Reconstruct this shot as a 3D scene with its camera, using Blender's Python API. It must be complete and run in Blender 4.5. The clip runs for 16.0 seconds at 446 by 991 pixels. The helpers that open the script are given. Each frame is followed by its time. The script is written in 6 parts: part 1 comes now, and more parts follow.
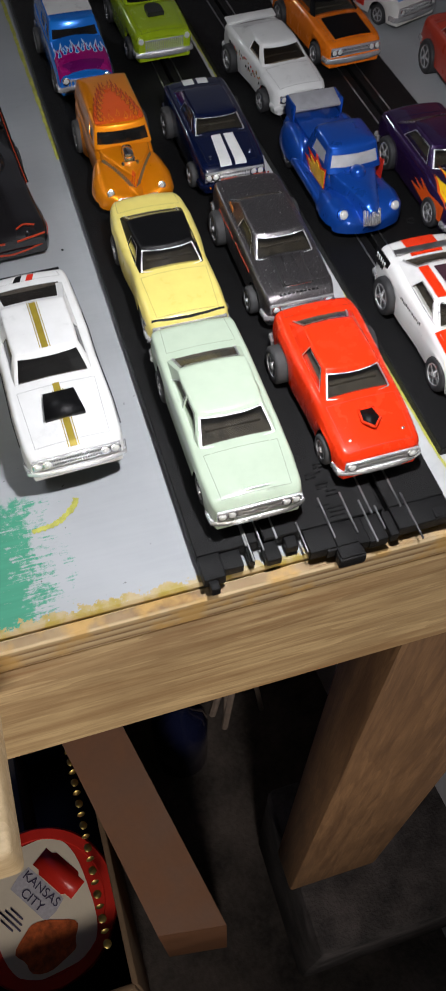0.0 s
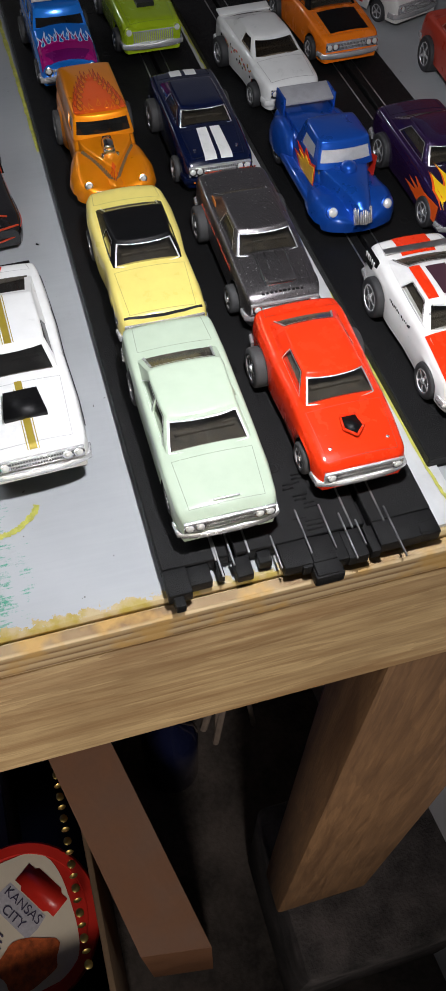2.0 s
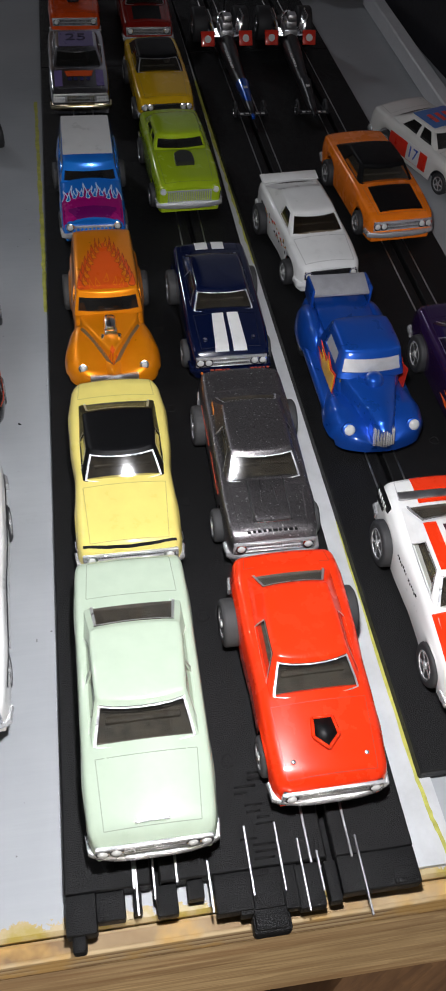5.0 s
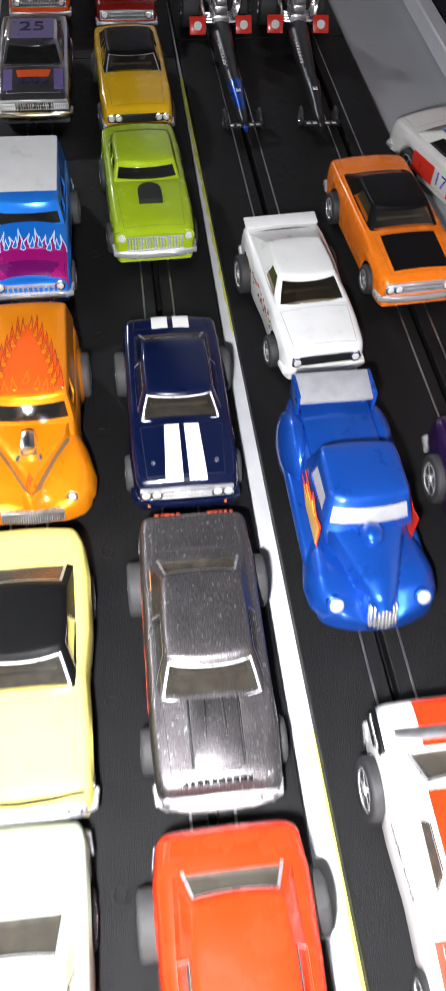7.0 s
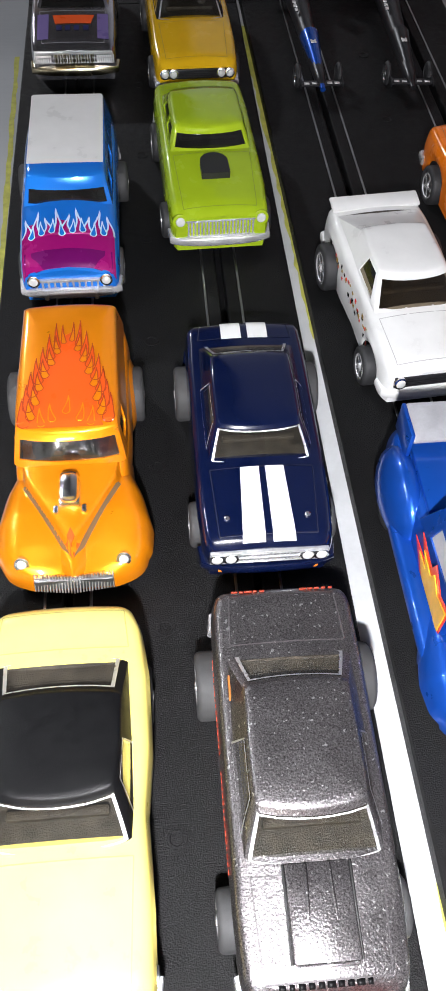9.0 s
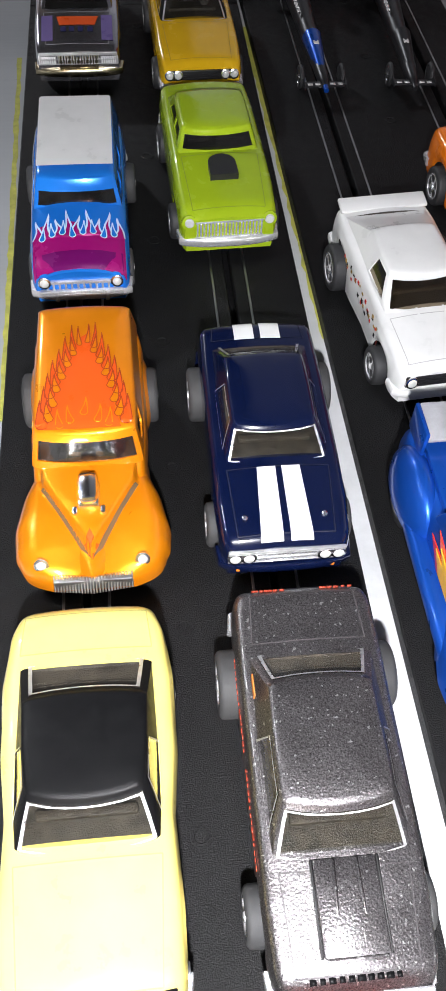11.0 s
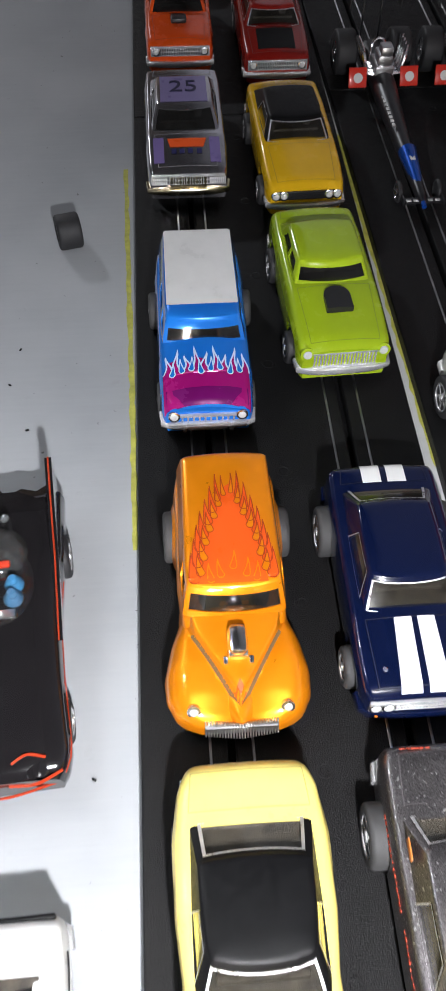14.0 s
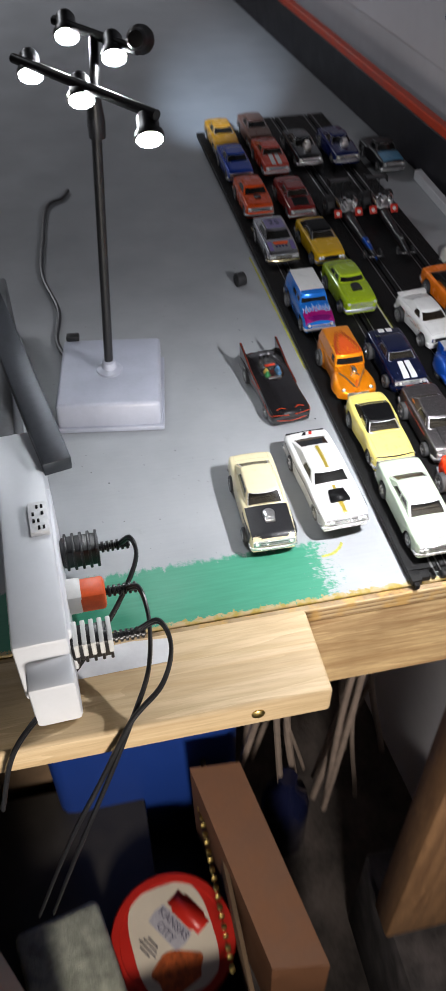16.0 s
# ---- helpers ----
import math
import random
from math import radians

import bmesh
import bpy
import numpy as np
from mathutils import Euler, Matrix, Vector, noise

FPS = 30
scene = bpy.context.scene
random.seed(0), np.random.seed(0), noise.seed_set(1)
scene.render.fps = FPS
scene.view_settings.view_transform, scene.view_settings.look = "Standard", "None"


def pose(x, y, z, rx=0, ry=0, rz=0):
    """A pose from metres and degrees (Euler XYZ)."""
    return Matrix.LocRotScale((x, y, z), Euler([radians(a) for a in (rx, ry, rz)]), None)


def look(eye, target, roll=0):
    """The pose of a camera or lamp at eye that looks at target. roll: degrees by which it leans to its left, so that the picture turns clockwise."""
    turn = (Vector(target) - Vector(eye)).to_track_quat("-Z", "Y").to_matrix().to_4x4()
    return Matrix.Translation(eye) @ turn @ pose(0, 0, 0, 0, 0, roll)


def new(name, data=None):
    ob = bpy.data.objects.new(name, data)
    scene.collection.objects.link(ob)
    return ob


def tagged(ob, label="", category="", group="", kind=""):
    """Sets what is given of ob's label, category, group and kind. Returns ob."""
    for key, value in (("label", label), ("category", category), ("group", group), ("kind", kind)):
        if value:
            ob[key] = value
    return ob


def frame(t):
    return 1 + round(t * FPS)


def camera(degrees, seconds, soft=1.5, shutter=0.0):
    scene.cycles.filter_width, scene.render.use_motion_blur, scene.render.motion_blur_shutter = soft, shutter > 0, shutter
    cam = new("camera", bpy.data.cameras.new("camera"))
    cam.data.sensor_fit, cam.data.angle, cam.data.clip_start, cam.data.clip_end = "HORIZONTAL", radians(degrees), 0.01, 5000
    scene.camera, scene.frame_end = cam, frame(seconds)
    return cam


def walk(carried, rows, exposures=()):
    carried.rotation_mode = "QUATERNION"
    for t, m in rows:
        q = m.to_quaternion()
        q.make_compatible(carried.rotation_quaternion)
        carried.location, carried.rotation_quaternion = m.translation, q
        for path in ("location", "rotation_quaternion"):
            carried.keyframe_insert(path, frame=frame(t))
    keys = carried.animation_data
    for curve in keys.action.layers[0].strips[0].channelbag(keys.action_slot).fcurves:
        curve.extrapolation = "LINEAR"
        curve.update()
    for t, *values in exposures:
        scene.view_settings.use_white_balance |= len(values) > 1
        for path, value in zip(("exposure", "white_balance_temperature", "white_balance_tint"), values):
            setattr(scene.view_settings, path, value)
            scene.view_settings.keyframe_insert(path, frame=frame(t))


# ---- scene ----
cam = camera(30.0, 16.0, 1.0, 0.4)
PATH = [
    (0, (-0.029, -0.1, 0.199), (0.327, 0.978, -1.448), 1.4),
    (0.5, (-0.026, -0.102, 0.186), (0.299, 0.985, -1.461), 0.4),
    (1, (-0.016, -0.105, 0.184), (0.357, 0.981, -1.453), 1.9),
    (1.5, (-0.018, -0.099, 0.184), (0.335, 1.006, -1.445), 1.4),
    (2, (-0.018, -0.094, 0.186), (0.337, 1.006, -1.446), 2.2),
    (2.5, (-0.017, -0.088, 0.186), (0.336, 1.016, -1.443), 2.3),
    (3, (-0.017, -0.082, 0.19), (0.32, 1.03, -1.438), 2.5),
    (3.5, (-0.026, -0.055, 0.198), (0.265, 1.068, -1.432), 3.3),
    (4, (-0.022, -0.025, 0.192), (0.249, 1.092, -1.444), 5.6),
    (4.5, (0.001, -0.03, 0.193), (0.287, 1.2, -1.358), 6.0),
    (5, (0.017, -0.039, 0.187), (0.276, 1.219, -1.346), 3.9),
    (5.2, (0.019, -0.038, 0.183), (0.283, 1.203, -1.363), 3.9),
    (7.3, (0.047, 0.06, 0.168), (0.23, 1.249, -1.43), 4.0),
    (7.5, (0.042, 0.073, 0.162), (0.24, 1.27, -1.428), 5.5),
    (8, (0.037, 0.078, 0.151), (0.201, 1.221, -1.482), 4.0),
    (8.5, (0.039, 0.077, 0.148), (0.192, 1.206, -1.496), 3.1),
    (9, (0.038, 0.078, 0.149), (0.179, 1.209, -1.495), 2.7),
    (9.2, (0.037, 0.078, 0.148), (0.182, 1.207, -1.497), 2.8),
    (11.3, (0.031, 0.078, 0.15), (0.197, 1.204, -1.495), 3.3),
    (11.5, (0.03, 0.078, 0.15), (0.185, 1.202, -1.497), 2.7),
    (12, (0.031, 0.076, 0.151), (0.183, 1.201, -1.496), 2.5),
    (12.5, (0.027, 0.089, 0.156), (0.134, 1.211, -1.496), 0.5),
    (13, (0.012, 0.109, 0.165), (0.099, 1.238, -1.484), 1.1),
    (13.5, (0.011, 0.107, 0.165), (0.11, 1.247, -1.475), 1.5),
    (13.8, (0.013, 0.101, 0.167), (0.096, 1.241, -1.475), 0.2),
    (14, (0.011, 0.096, 0.173), (0.108, 1.261, -1.449), 1.0),
    (14.5, (-0.002, 0.054, 0.208), (0.179, 1.21, -1.414), 4.7),
    (15, (-0.023, -0.027, 0.257), (0.294, 1.182, -1.304), 6.0),
    (15.2, (-0.042, -0.084, 0.305), (0.262, 1.125, -1.27), 4.0),
    (15.5, (-0.106, -0.175, 0.361), (0.304, 1.049, -1.166), 5.7),
    (15.8, (-0.152, -0.232, 0.385), (0.165, 1.03, -1.135), 1.2),
    (16, (-0.159, -0.254, 0.357), (0.135, 1.125, -1.062), -0.2),
]
walk(cam, [(t, look(eye, target, roll)) for t, eye, target, roll in PATH],
     [(0, -0.15), (3, -0.15), (4, -0.15), (5, -0.15), (7.3, 1.55), (8, 1.5), (9, 1.45), (12, 1.42), (13, 1.42), (14, 1.32), (15, -0.1), (15.5, 0.35), (16, 0.68)])


# ---- world, lamps ----
world = bpy.data.worlds.new("room_dusk")
scene.world = world
world.use_nodes = True
world.node_tree.nodes["Background"].inputs[0].default_value = (0.55, 0.6, 0.7, 1)
world.node_tree.nodes["Background"].inputs[1].default_value = 0.008


def lamp(name, kind, place, target, power, size, colour=(1, 1, 1)):
    data = bpy.data.lights.new(name, kind)
    data.energy, data.color = power, colour
    if kind == "AREA":
        data.shape, data.size = "DISK", size
    else:
        data.shadow_soft_size = size
    ob = new(name, data)
    ob.matrix_world = look(place, target)
    return ob


# fixed unseen stand-in above the track's front for the torch carried with the camera
lamp("torch_stand_in", "AREA", (0.030, 0.018, 0.170), (0.036, 0.055, 0.0), 0.52, 0.010, (0.975, 0.975, 1.015))
# unseen fill lights, added: far end, and warm, low in front of the table
lamp("far_end_fill_light", "AREA", (-0.75, 1.60, 0.85), (-0.30, 1.45, 0.0), 3.4, 0.12, (0.90, 0.93, 1.0))
# added to brighten the front rail and the things below; no lamp known here
fill_spot = lamp("front_fill_light", "SPOT", (-0.13, -1.05, -0.02), (-0.17, 0.05, -0.34), 42.0, 0.10, (1.0, 0.92, 0.84))
fill_spot.data.spot_size, fill_spot.data.spot_blend = radians(64), 1.0
# the lamp head that is turned to the far end of the table
far_spot = lamp("lamp_head_beam", "SPOT", (-0.095, 0.262, 0.205), (0.05, 0.745, 0.0), 11.0, 0.006, (0.66, 0.80, 1.0))
far_spot.data.spot_size, far_spot.data.spot_blend = radians(20), 1.0


# ---- materials ----
def mat(name):
    m = bpy.data.materials.new(name)
    m.use_nodes = True
    return m, m.node_tree.nodes, m.node_tree.links, m.node_tree.nodes["Principled BSDF"]


def texco(n):
    return n.new("ShaderNodeTexCoord").outputs["Object"]


def noise_node(n, l, vec, scale, detail=4, rough=0.55):
    t = n.new("ShaderNodeTexNoise")
    t.inputs["Scale"].default_value, t.inputs["Detail"].default_value, t.inputs["Roughness"].default_value = scale, detail, rough
    l.new(vec, t.inputs["Vector"])
    return t.outputs["Fac"]


def ramp(n, l, fac, stops):
    r = n.new("ShaderNodeValToRGB")
    while len(r.color_ramp.elements) < len(stops):
        r.color_ramp.elements.new(0.5)
    for e, (p, c) in zip(r.color_ramp.elements, stops):
        e.position, e.color = p, (*c, 1) if len(c) == 3 else c
    l.new(fac, r.inputs["Fac"])
    return r.outputs["Color"]


def blend(n, l, fac, a, b, mode="MIX"):
    x = n.new("ShaderNodeMix")
    x.data_type, x.blend_type = "RGBA", mode
    for sock, v in ((x.inputs[0], fac), (x.inputs[6], a), (x.inputs[7], b)):
        if hasattr(v, "is_linked"):
            l.new(v, sock)
        elif isinstance(v, tuple):
            sock.default_value = (*v, 1)
        else:
            sock.default_value = v
    return x.outputs[2]


def calc(n, l, op, a, b=0.0, c=0.0):
    x = n.new("ShaderNodeMath")
    x.operation = op
    for sock, v in zip(x.inputs, (a, b, c)):
        if hasattr(v, "is_linked"):
            l.new(v, sock)
        else:
            sock.default_value = v
    return x.outputs[0]


def soft_step(n, l, value, width):
    """0 below zero, 1 above the width."""
    return calc(n, l, "MINIMUM", calc(n, l, "MAXIMUM", calc(n, l, "DIVIDE", value, width), 0.0), 1.0)


def bump(n, l, p, height, strength, dist):
    b = n.new("ShaderNodeBump")
    b.inputs["Strength"].default_value, b.inputs["Distance"].default_value = strength, dist
    l.new(height, b.inputs["Height"])
    l.new(b.outputs["Normal"], p.inputs["Normal"])


TONES = {}


def paint(name, colour, rough=0.3, metal=0.0, coat=0.6, flake=0.0):
    """Toy car paint: slight orange peel, faint dusting and handling marks; flake adds metal grain and painted sparkle.
    """
    m, n, l, p = mat(name)
    TONES[m.name] = colour
    co = texco(n)
    dust_sheen = noise_node(n, l, co, 180, 5)
    grain = noise_node(n, l, co, 4200 if flake else 2600, 2)
    dark = tuple(c * (0.95 if not flake else 0.62) for c in colour)
    lite = tuple(min(1, c * 1.04 + 0.002 + flake * 0.3) for c in colour)
    base = blend(n, l, ramp(n, l, grain, [(0.3, (0, 0, 0)), (0.7, (1, 1, 1))]), dark, lite) if flake else \
        blend(n, l, ramp(n, l, dust_sheen, [(0.3, (0, 0, 0)), (0.75, (1, 1, 1))]), dark, lite)
    # glints of the flake, painted as bright dots into the base colour
    if flake:
        base = blend(n, l, ramp(n, l, noise_node(n, l, co, 1500, 1), [(0.68, (0, 0, 0)), (0.73, (1, 1, 1))]), base, (0.55, 0.54, 0.54))
    l.new(base, p.inputs["Base Color"])
    l.new(ramp(n, l, dust_sheen, [(0.25, (rough * 0.8,) * 3), (0.8, (min(1, rough * 1.35),) * 3)]), p.inputs["Roughness"])
    p.inputs["Metallic"].default_value = metal
    p.inputs["Specular IOR Level"].default_value = 0.18
    p.inputs["Coat Weight"].default_value, p.inputs["Coat Roughness"].default_value = coat, 0.06
    bump(n, l, p, noise_node(n, l, co, 2400 if flake else 900, 2), 0.5 if flake else 0.12, 0.0002 if flake else 0.0001)
    return m


def plain(name, colour, rough=0.5, metal=0.0, vary=0.2, scale=300, bumpy=0.15, size=0.0001, shine=0.5):
    m, n, l, p = mat(name)
    co = texco(n)
    a, b = noise_node(n, l, co, scale, 5), noise_node(n, l, co, scale * 9, 3)
    big = ramp(n, l, a, [(0.3, tuple(c * (1 - vary) for c in colour)), (0.7, tuple(min(1, c * (1 + vary * 0.5)) for c in colour))])
    l.new(blend(n, l, 0.25, big, ramp(n, l, b, [(0.35, tuple(c * (1 - vary) for c in colour)), (0.65, colour)])), p.inputs["Base Color"])
    l.new(ramp(n, l, a, [(0.3, (rough * 0.85,) * 3), (0.75, (min(1, rough * 1.2),) * 3)]), p.inputs["Roughness"])
    p.inputs["Metallic"].default_value = metal
    p.inputs["Specular IOR Level"].default_value = shine
    bump(n, l, p, b, bumpy, size)
    return m


def glass(name, tint, dust_sheen=0.07):
    m, n, l, p = mat(name)
    clear, shine, mixer, fres = (n.new("ShaderNode" + k) for k in ("BsdfTransparent", "BsdfGlossy", "MixShader", "Fresnel"))
    clear.inputs[0].default_value = (*tint, 1)
    shine.inputs["Roughness"].default_value = 0.09
    fres.inputs[0].default_value = 1.6
    l.new(fres.outputs[0], mixer.inputs[0])
    l.new(clear.outputs[0], mixer.inputs[1])
    l.new(shine.outputs[0], mixer.inputs[2])
    # diffuse grey film, partly painted sheen where the panes would mirror the room
    film, veil = n.new("ShaderNodeBsdfDiffuse"), n.new("ShaderNodeMixShader")
    film.inputs[0].default_value = (0.5, 0.5, 0.49, 1)
    l.new(ramp(n, l, noise_node(n, l, texco(n), 260, 5), [(0.3, (dust_sheen * .3,) * 3), (0.75, (dust_sheen,) * 3)]), veil.inputs[0])
    l.new(mixer.outputs[0], veil.inputs[1])
    l.new(film.outputs[0], veil.inputs[2])
    l.new(veil.outputs[0], n["Material Output"].inputs[0])
    return m


def glow(name, colour, strength):
    m, n, l, p = mat(name)
    p.inputs["Base Color"].default_value = (0.8, 0.8, 0.8, 1)
    p.inputs["Emission Color"].default_value, p.inputs["Emission Strength"].default_value = (*colour, 1), strength
    return m


def wood(name, light, dark, along=0, stretch=16.0, scale=26.0, knots=True, rough=0.62):
    """Softwood: long grain along one axis, growth rings, pores and dirt."""
    m, n, l, p = mat(name)
    mp = n.new("ShaderNodeMapping")
    l.new(texco(n), mp.inputs["Vector"])
    s = [scale] * 3
    s[along] = scale / stretch
    mp.inputs["Scale"].default_value = s
    warp = noise_node(n, l, mp.outputs[0], 1.6, 3)
    wave = n.new("ShaderNodeTexNoise")
    wave.inputs["Scale"].default_value, wave.inputs["Detail"].default_value, wave.inputs["Distortion"].default_value = 3.4, 7, 1.3
    l.new(mp.outputs[0], wave.inputs["Vector"])
    fine = noise_node(n, l, mp.outputs[0], 22, 3, 0.7)
    rings = calc(n, l, "FRACT", calc(n, l, "MULTIPLY", warp, 7.0))
    base = ramp(n, l, wave.outputs["Fac"], [(0.3, dark), (0.52, light), (0.75, tuple(min(1, c * 1.08) for c in light))])
    base = blend(n, l, calc(n, l, "MULTIPLY", rings, 0.45), base, tuple(c * 0.8 for c in dark))
    base = blend(n, l, ramp(n, l, fine, [(0.42, (0.0,) * 3), (0.7, (0.5,) * 3)]), base, tuple(c * 0.75 for c in dark))
    stain = noise_node(n, l, texco(n), 14, 4)
    base = blend(n, l, ramp(n, l, stain, [(0.5, (0,) * 3), (0.8, (0.5,) * 3)]), base, tuple(c * 0.6 for c in dark))
    l.new(base, p.inputs["Base Color"])
    p.inputs["Roughness"].default_value = rough
    bump(n, l, p, fine, 0.35, 0.0006)
    return m


CHROME = plain("chrome", (0.86, 0.86, 0.88), 0.22, 1.0, 0.12, 500, 0.1)
BRIGHT = plain("bright_silver_trim", (0.84, 0.84, 0.85), 0.24, 0.72, 0.2, 240, 0.6, 0.0004)
TRIM = plain("polished_window_trim", (0.80, 0.80, 0.81), 0.30, 0.85, 0.2, 600, 0.5, 0.0003)
SATIN = plain("satin_aluminium", (0.62, 0.62, 0.63), 0.36, 1.0, 0.2, 500, 0.2)
RUBBER = plain("tyre_rubber", (0.026, 0.026, 0.028), 0.62, 0, 0.35, 900, 0.3)
GREYRUBBER = plain("dusty_tyre_rubber", (0.045, 0.045, 0.046), 0.7, 0, 0.35, 700, 0.3)
BLACK = plain("black_plastic", (0.014, 0.014, 0.016), 0.35, 0, 0.3, 500, 0.2)
MATTBLACK = plain("matt_black_vinyl", (0.004, 0.004, 0.0045), 0.42, 0, 0.25, 900, 0.3, shine=0.16)
GLASS = glass("smoked_glass", (0.50, 0.50, 0.46), 0.016)
DARKGLASS = glass("dark_glass", (0.06, 0.06, 0.065), 0.03)
SEAT = plain("tan_interior", (0.060, 0.048, 0.034), 0.45, 0, 0.8, 420, 0.6, 0.0004)
LENS = plain("lamp_lens", (0.75, 0.76, 0.74), 0.12, 0.3, 0.15, 900)
AMBER = plain("amber_lens", (0.85, 0.22, 0.02), 0.2)
WHITE = paint("white_enamel", (0.68, 0.68, 0.67))
REDM = paint("red_enamel", (0.62, 0.03, 0.015))
LINE = plain("panel_gap", (0.03, 0.03, 0.03), 0.8)


# ---- shapes (millimetres unless the scale says otherwise) ----
def make(verts, faces, smooth=True, scale=0.001, sharp=0.7):
    me = bpy.data.meshes.new("mesh")
    me.from_pydata([Vector(v) * scale for v in verts], [], faces)
    bm = bmesh.new()
    bm.from_mesh(me)
    bmesh.ops.remove_doubles(bm, verts=bm.verts, dist=1e-6)
    bmesh.ops.recalc_face_normals(bm, faces=bm.faces)
    for e in bm.edges:
        e.smooth = len(e.link_faces) == 2 and e.calc_face_angle(0) < sharp
    bm.to_mesh(me)
    bm.free()
    if smooth:
        me.polygons.foreach_set("use_smooth", [True] * len(me.polygons))
    return me


def join(*shapes):
    v, f = [], []
    for sv, sf in shapes:
        k = len(v)
        v += list(sv)
        f += [tuple(i + k for i in q) for q in sf]
    return v, f


def moved(shape, m):
    return [m @ Vector(v) for v in shape[0]], shape[1]


def at(x=0, y=0, z=0, rx=0, ry=0, rz=0):
    return pose(x, y, z, rx, ry, rz)


def box(cx, cy, cz, sx, sy, sz, r=0.4, seg=2):
    bm = bmesh.new()
    bmesh.ops.create_cube(bm, size=1.0)
    for v in bm.verts:
        v.co = Vector((cx + v.co.x * sx, cy + v.co.y * sy, cz + v.co.z * sz))
    if r > 0:
        bmesh.ops.bevel(bm, geom=bm.edges[:], offset=min(r, 0.45 * min(sx, sy, sz)), segments=seg, profile=0.5, affect="EDGES")
    bm.verts.index_update()
    out = [v.co.copy() for v in bm.verts], [tuple(v.index for v in f.verts) for f in bm.faces]
    bm.free()
    return out


def lathe(profile, n=24, axis="z"):
    v, f = [], []
    for r, h in profile:
        for k in range(n):
            a = 2 * math.pi * k / n
            c, s = r * math.cos(a), r * math.sin(a)
            v.append({"z": (c, s, h), "x": (h, c, s), "y": (c, h, s)}[axis])
    for i in range(len(profile) - 1):
        for k in range(n):
            f.append((i * n + k, i * n + (k + 1) % n, (i + 1) * n + (k + 1) % n, (i + 1) * n + k))
    if profile[0][0] > 1e-6:
        f.append(tuple(range(n)))
    if profile[-1][0] > 1e-6:
        f.append(tuple((len(profile) - 1) * n + k for k in range(n)))
    return v, f


def tube(points, r, n=8, flat=1.0):
    pts = [Vector(p) for p in points]
    v, f = [], []
    for i, p in enumerate(pts):
        d = (pts[min(i + 1, len(pts) - 1)] - pts[max(i - 1, 0)]).normalized()
        side = d.cross(Vector((0, 0, 1)))
        side = side.normalized() if side.length > 1e-4 else Vector((1, 0, 0))
        up = side.cross(d)
        rr = r[i] if isinstance(r, (list, tuple)) else r
        for k in range(n):
            a = 2 * math.pi * k / n
            v.append(p + side * (rr * math.cos(a)) + up * (rr * flat * math.sin(a)))
    for i in range(len(pts) - 1):
        for k in range(n):
            f.append((i * n + k, i * n + (k + 1) % n, (i + 1) * n + (k + 1) % n, (i + 1) * n + k))
    f += [tuple(range(n)), tuple((len(pts) - 1) * n + k for k in range(n))]
    return v, f


def grid(fn, nu, nv):
    v = [fn(i / nu, j / nv) for i in range(nu + 1) for j in range(nv + 1)]
    f = [(i * (nv + 1) + j, (i + 1) * (nv + 1) + j, (i + 1) * (nv + 1) + j + 1, i * (nv + 1) + j + 1) for i in range(nu) for j in range(nv)]
    return v, f


def prism(poly, z0, z1):
    n = len(poly)
    v = [(x, y, z0) for x, y in poly] + [(x, y, z1) for x, y in poly]
    return v, [tuple(range(n - 1, -1, -1)), tuple(range(n, 2 * n))] + [(k, (k + 1) % n, n + (k + 1) % n, n + k) for k in range(n)]


def smooth_path(points, n=10):
    """A curve through points."""
    p = [Vector(q) for q in points]
    p = [2 * p[0] - p[1]] + p + [2 * p[-1] - p[-2]]
    out = []
    for i in range(1, len(p) - 2):
        for k in range(n):
            t = k / n
            a, b, c, d = p[i - 1:i + 3]
            out.append(0.5 * ((2 * b) + (c - a) * t + (2 * a - 5 * b + 4 * c - d) * t * t + (3 * b - a - 3 * c + d) * t ** 3))
    return out + [p[-2]]


def part(name, data, material, parent, label="", scale=0.001, smooth=True):
    """One mesh object under a thing or a part. data: a mesh, or verts and faces."""
    me = data if isinstance(data, bpy.types.Mesh) else make(*data, smooth=smooth, scale=scale)
    if material and not me.materials:
        me.materials.append(material)
    ob = new(name, me)
    ob.parent = parent
    if label:
        tagged(ob, label)
    return ob


def thing(name, label, category, m=None, group="", kind=""):
    ob = new(name)
    ob.empty_display_size = 0.01
    ob.matrix_world = m or Matrix()
    return tagged(ob, label, category, group, kind)


def single(name, data, material, label, category="", m=None, group="", kind="", scale=0.001, smooth=True):
    ob = part(name, data, material, None, scale=scale, smooth=smooth)
    ob.matrix_world = m or Matrix()
    return tagged(ob, label, category, group, kind)


# ---- toy cars ----
def curve(points, soft=0.012):
    """A softened line through (s, value) points, as a function of s from 0 to 1."""
    s = np.linspace(-0.2, 1.2, 561)
    v = np.interp(s, [p[0] for p in points], [p[1] for p in points])
    k = np.exp(-0.5 * (np.arange(-30, 31) * 0.0025 / soft) ** 2)
    v = np.convolve(np.pad(v, 30, mode="edge"), k / k.sum(), mode="valid")
    return lambda t: float(np.interp(t, s, v))


HW = [(0, .86), (.012, .92), (.05, .965), (.18, 1), (.78, 1), (.94, .975), (.988, .92), (1, .86)]
TOP = [(0, 10.8), (.012, 12.6), (.05, 13.4), (.28, 15.0), (.36, 15.4), (.7, 15.9), (.95, 15.9), (.985, 15.2), (1, 12.0)]
WHEELS = {}


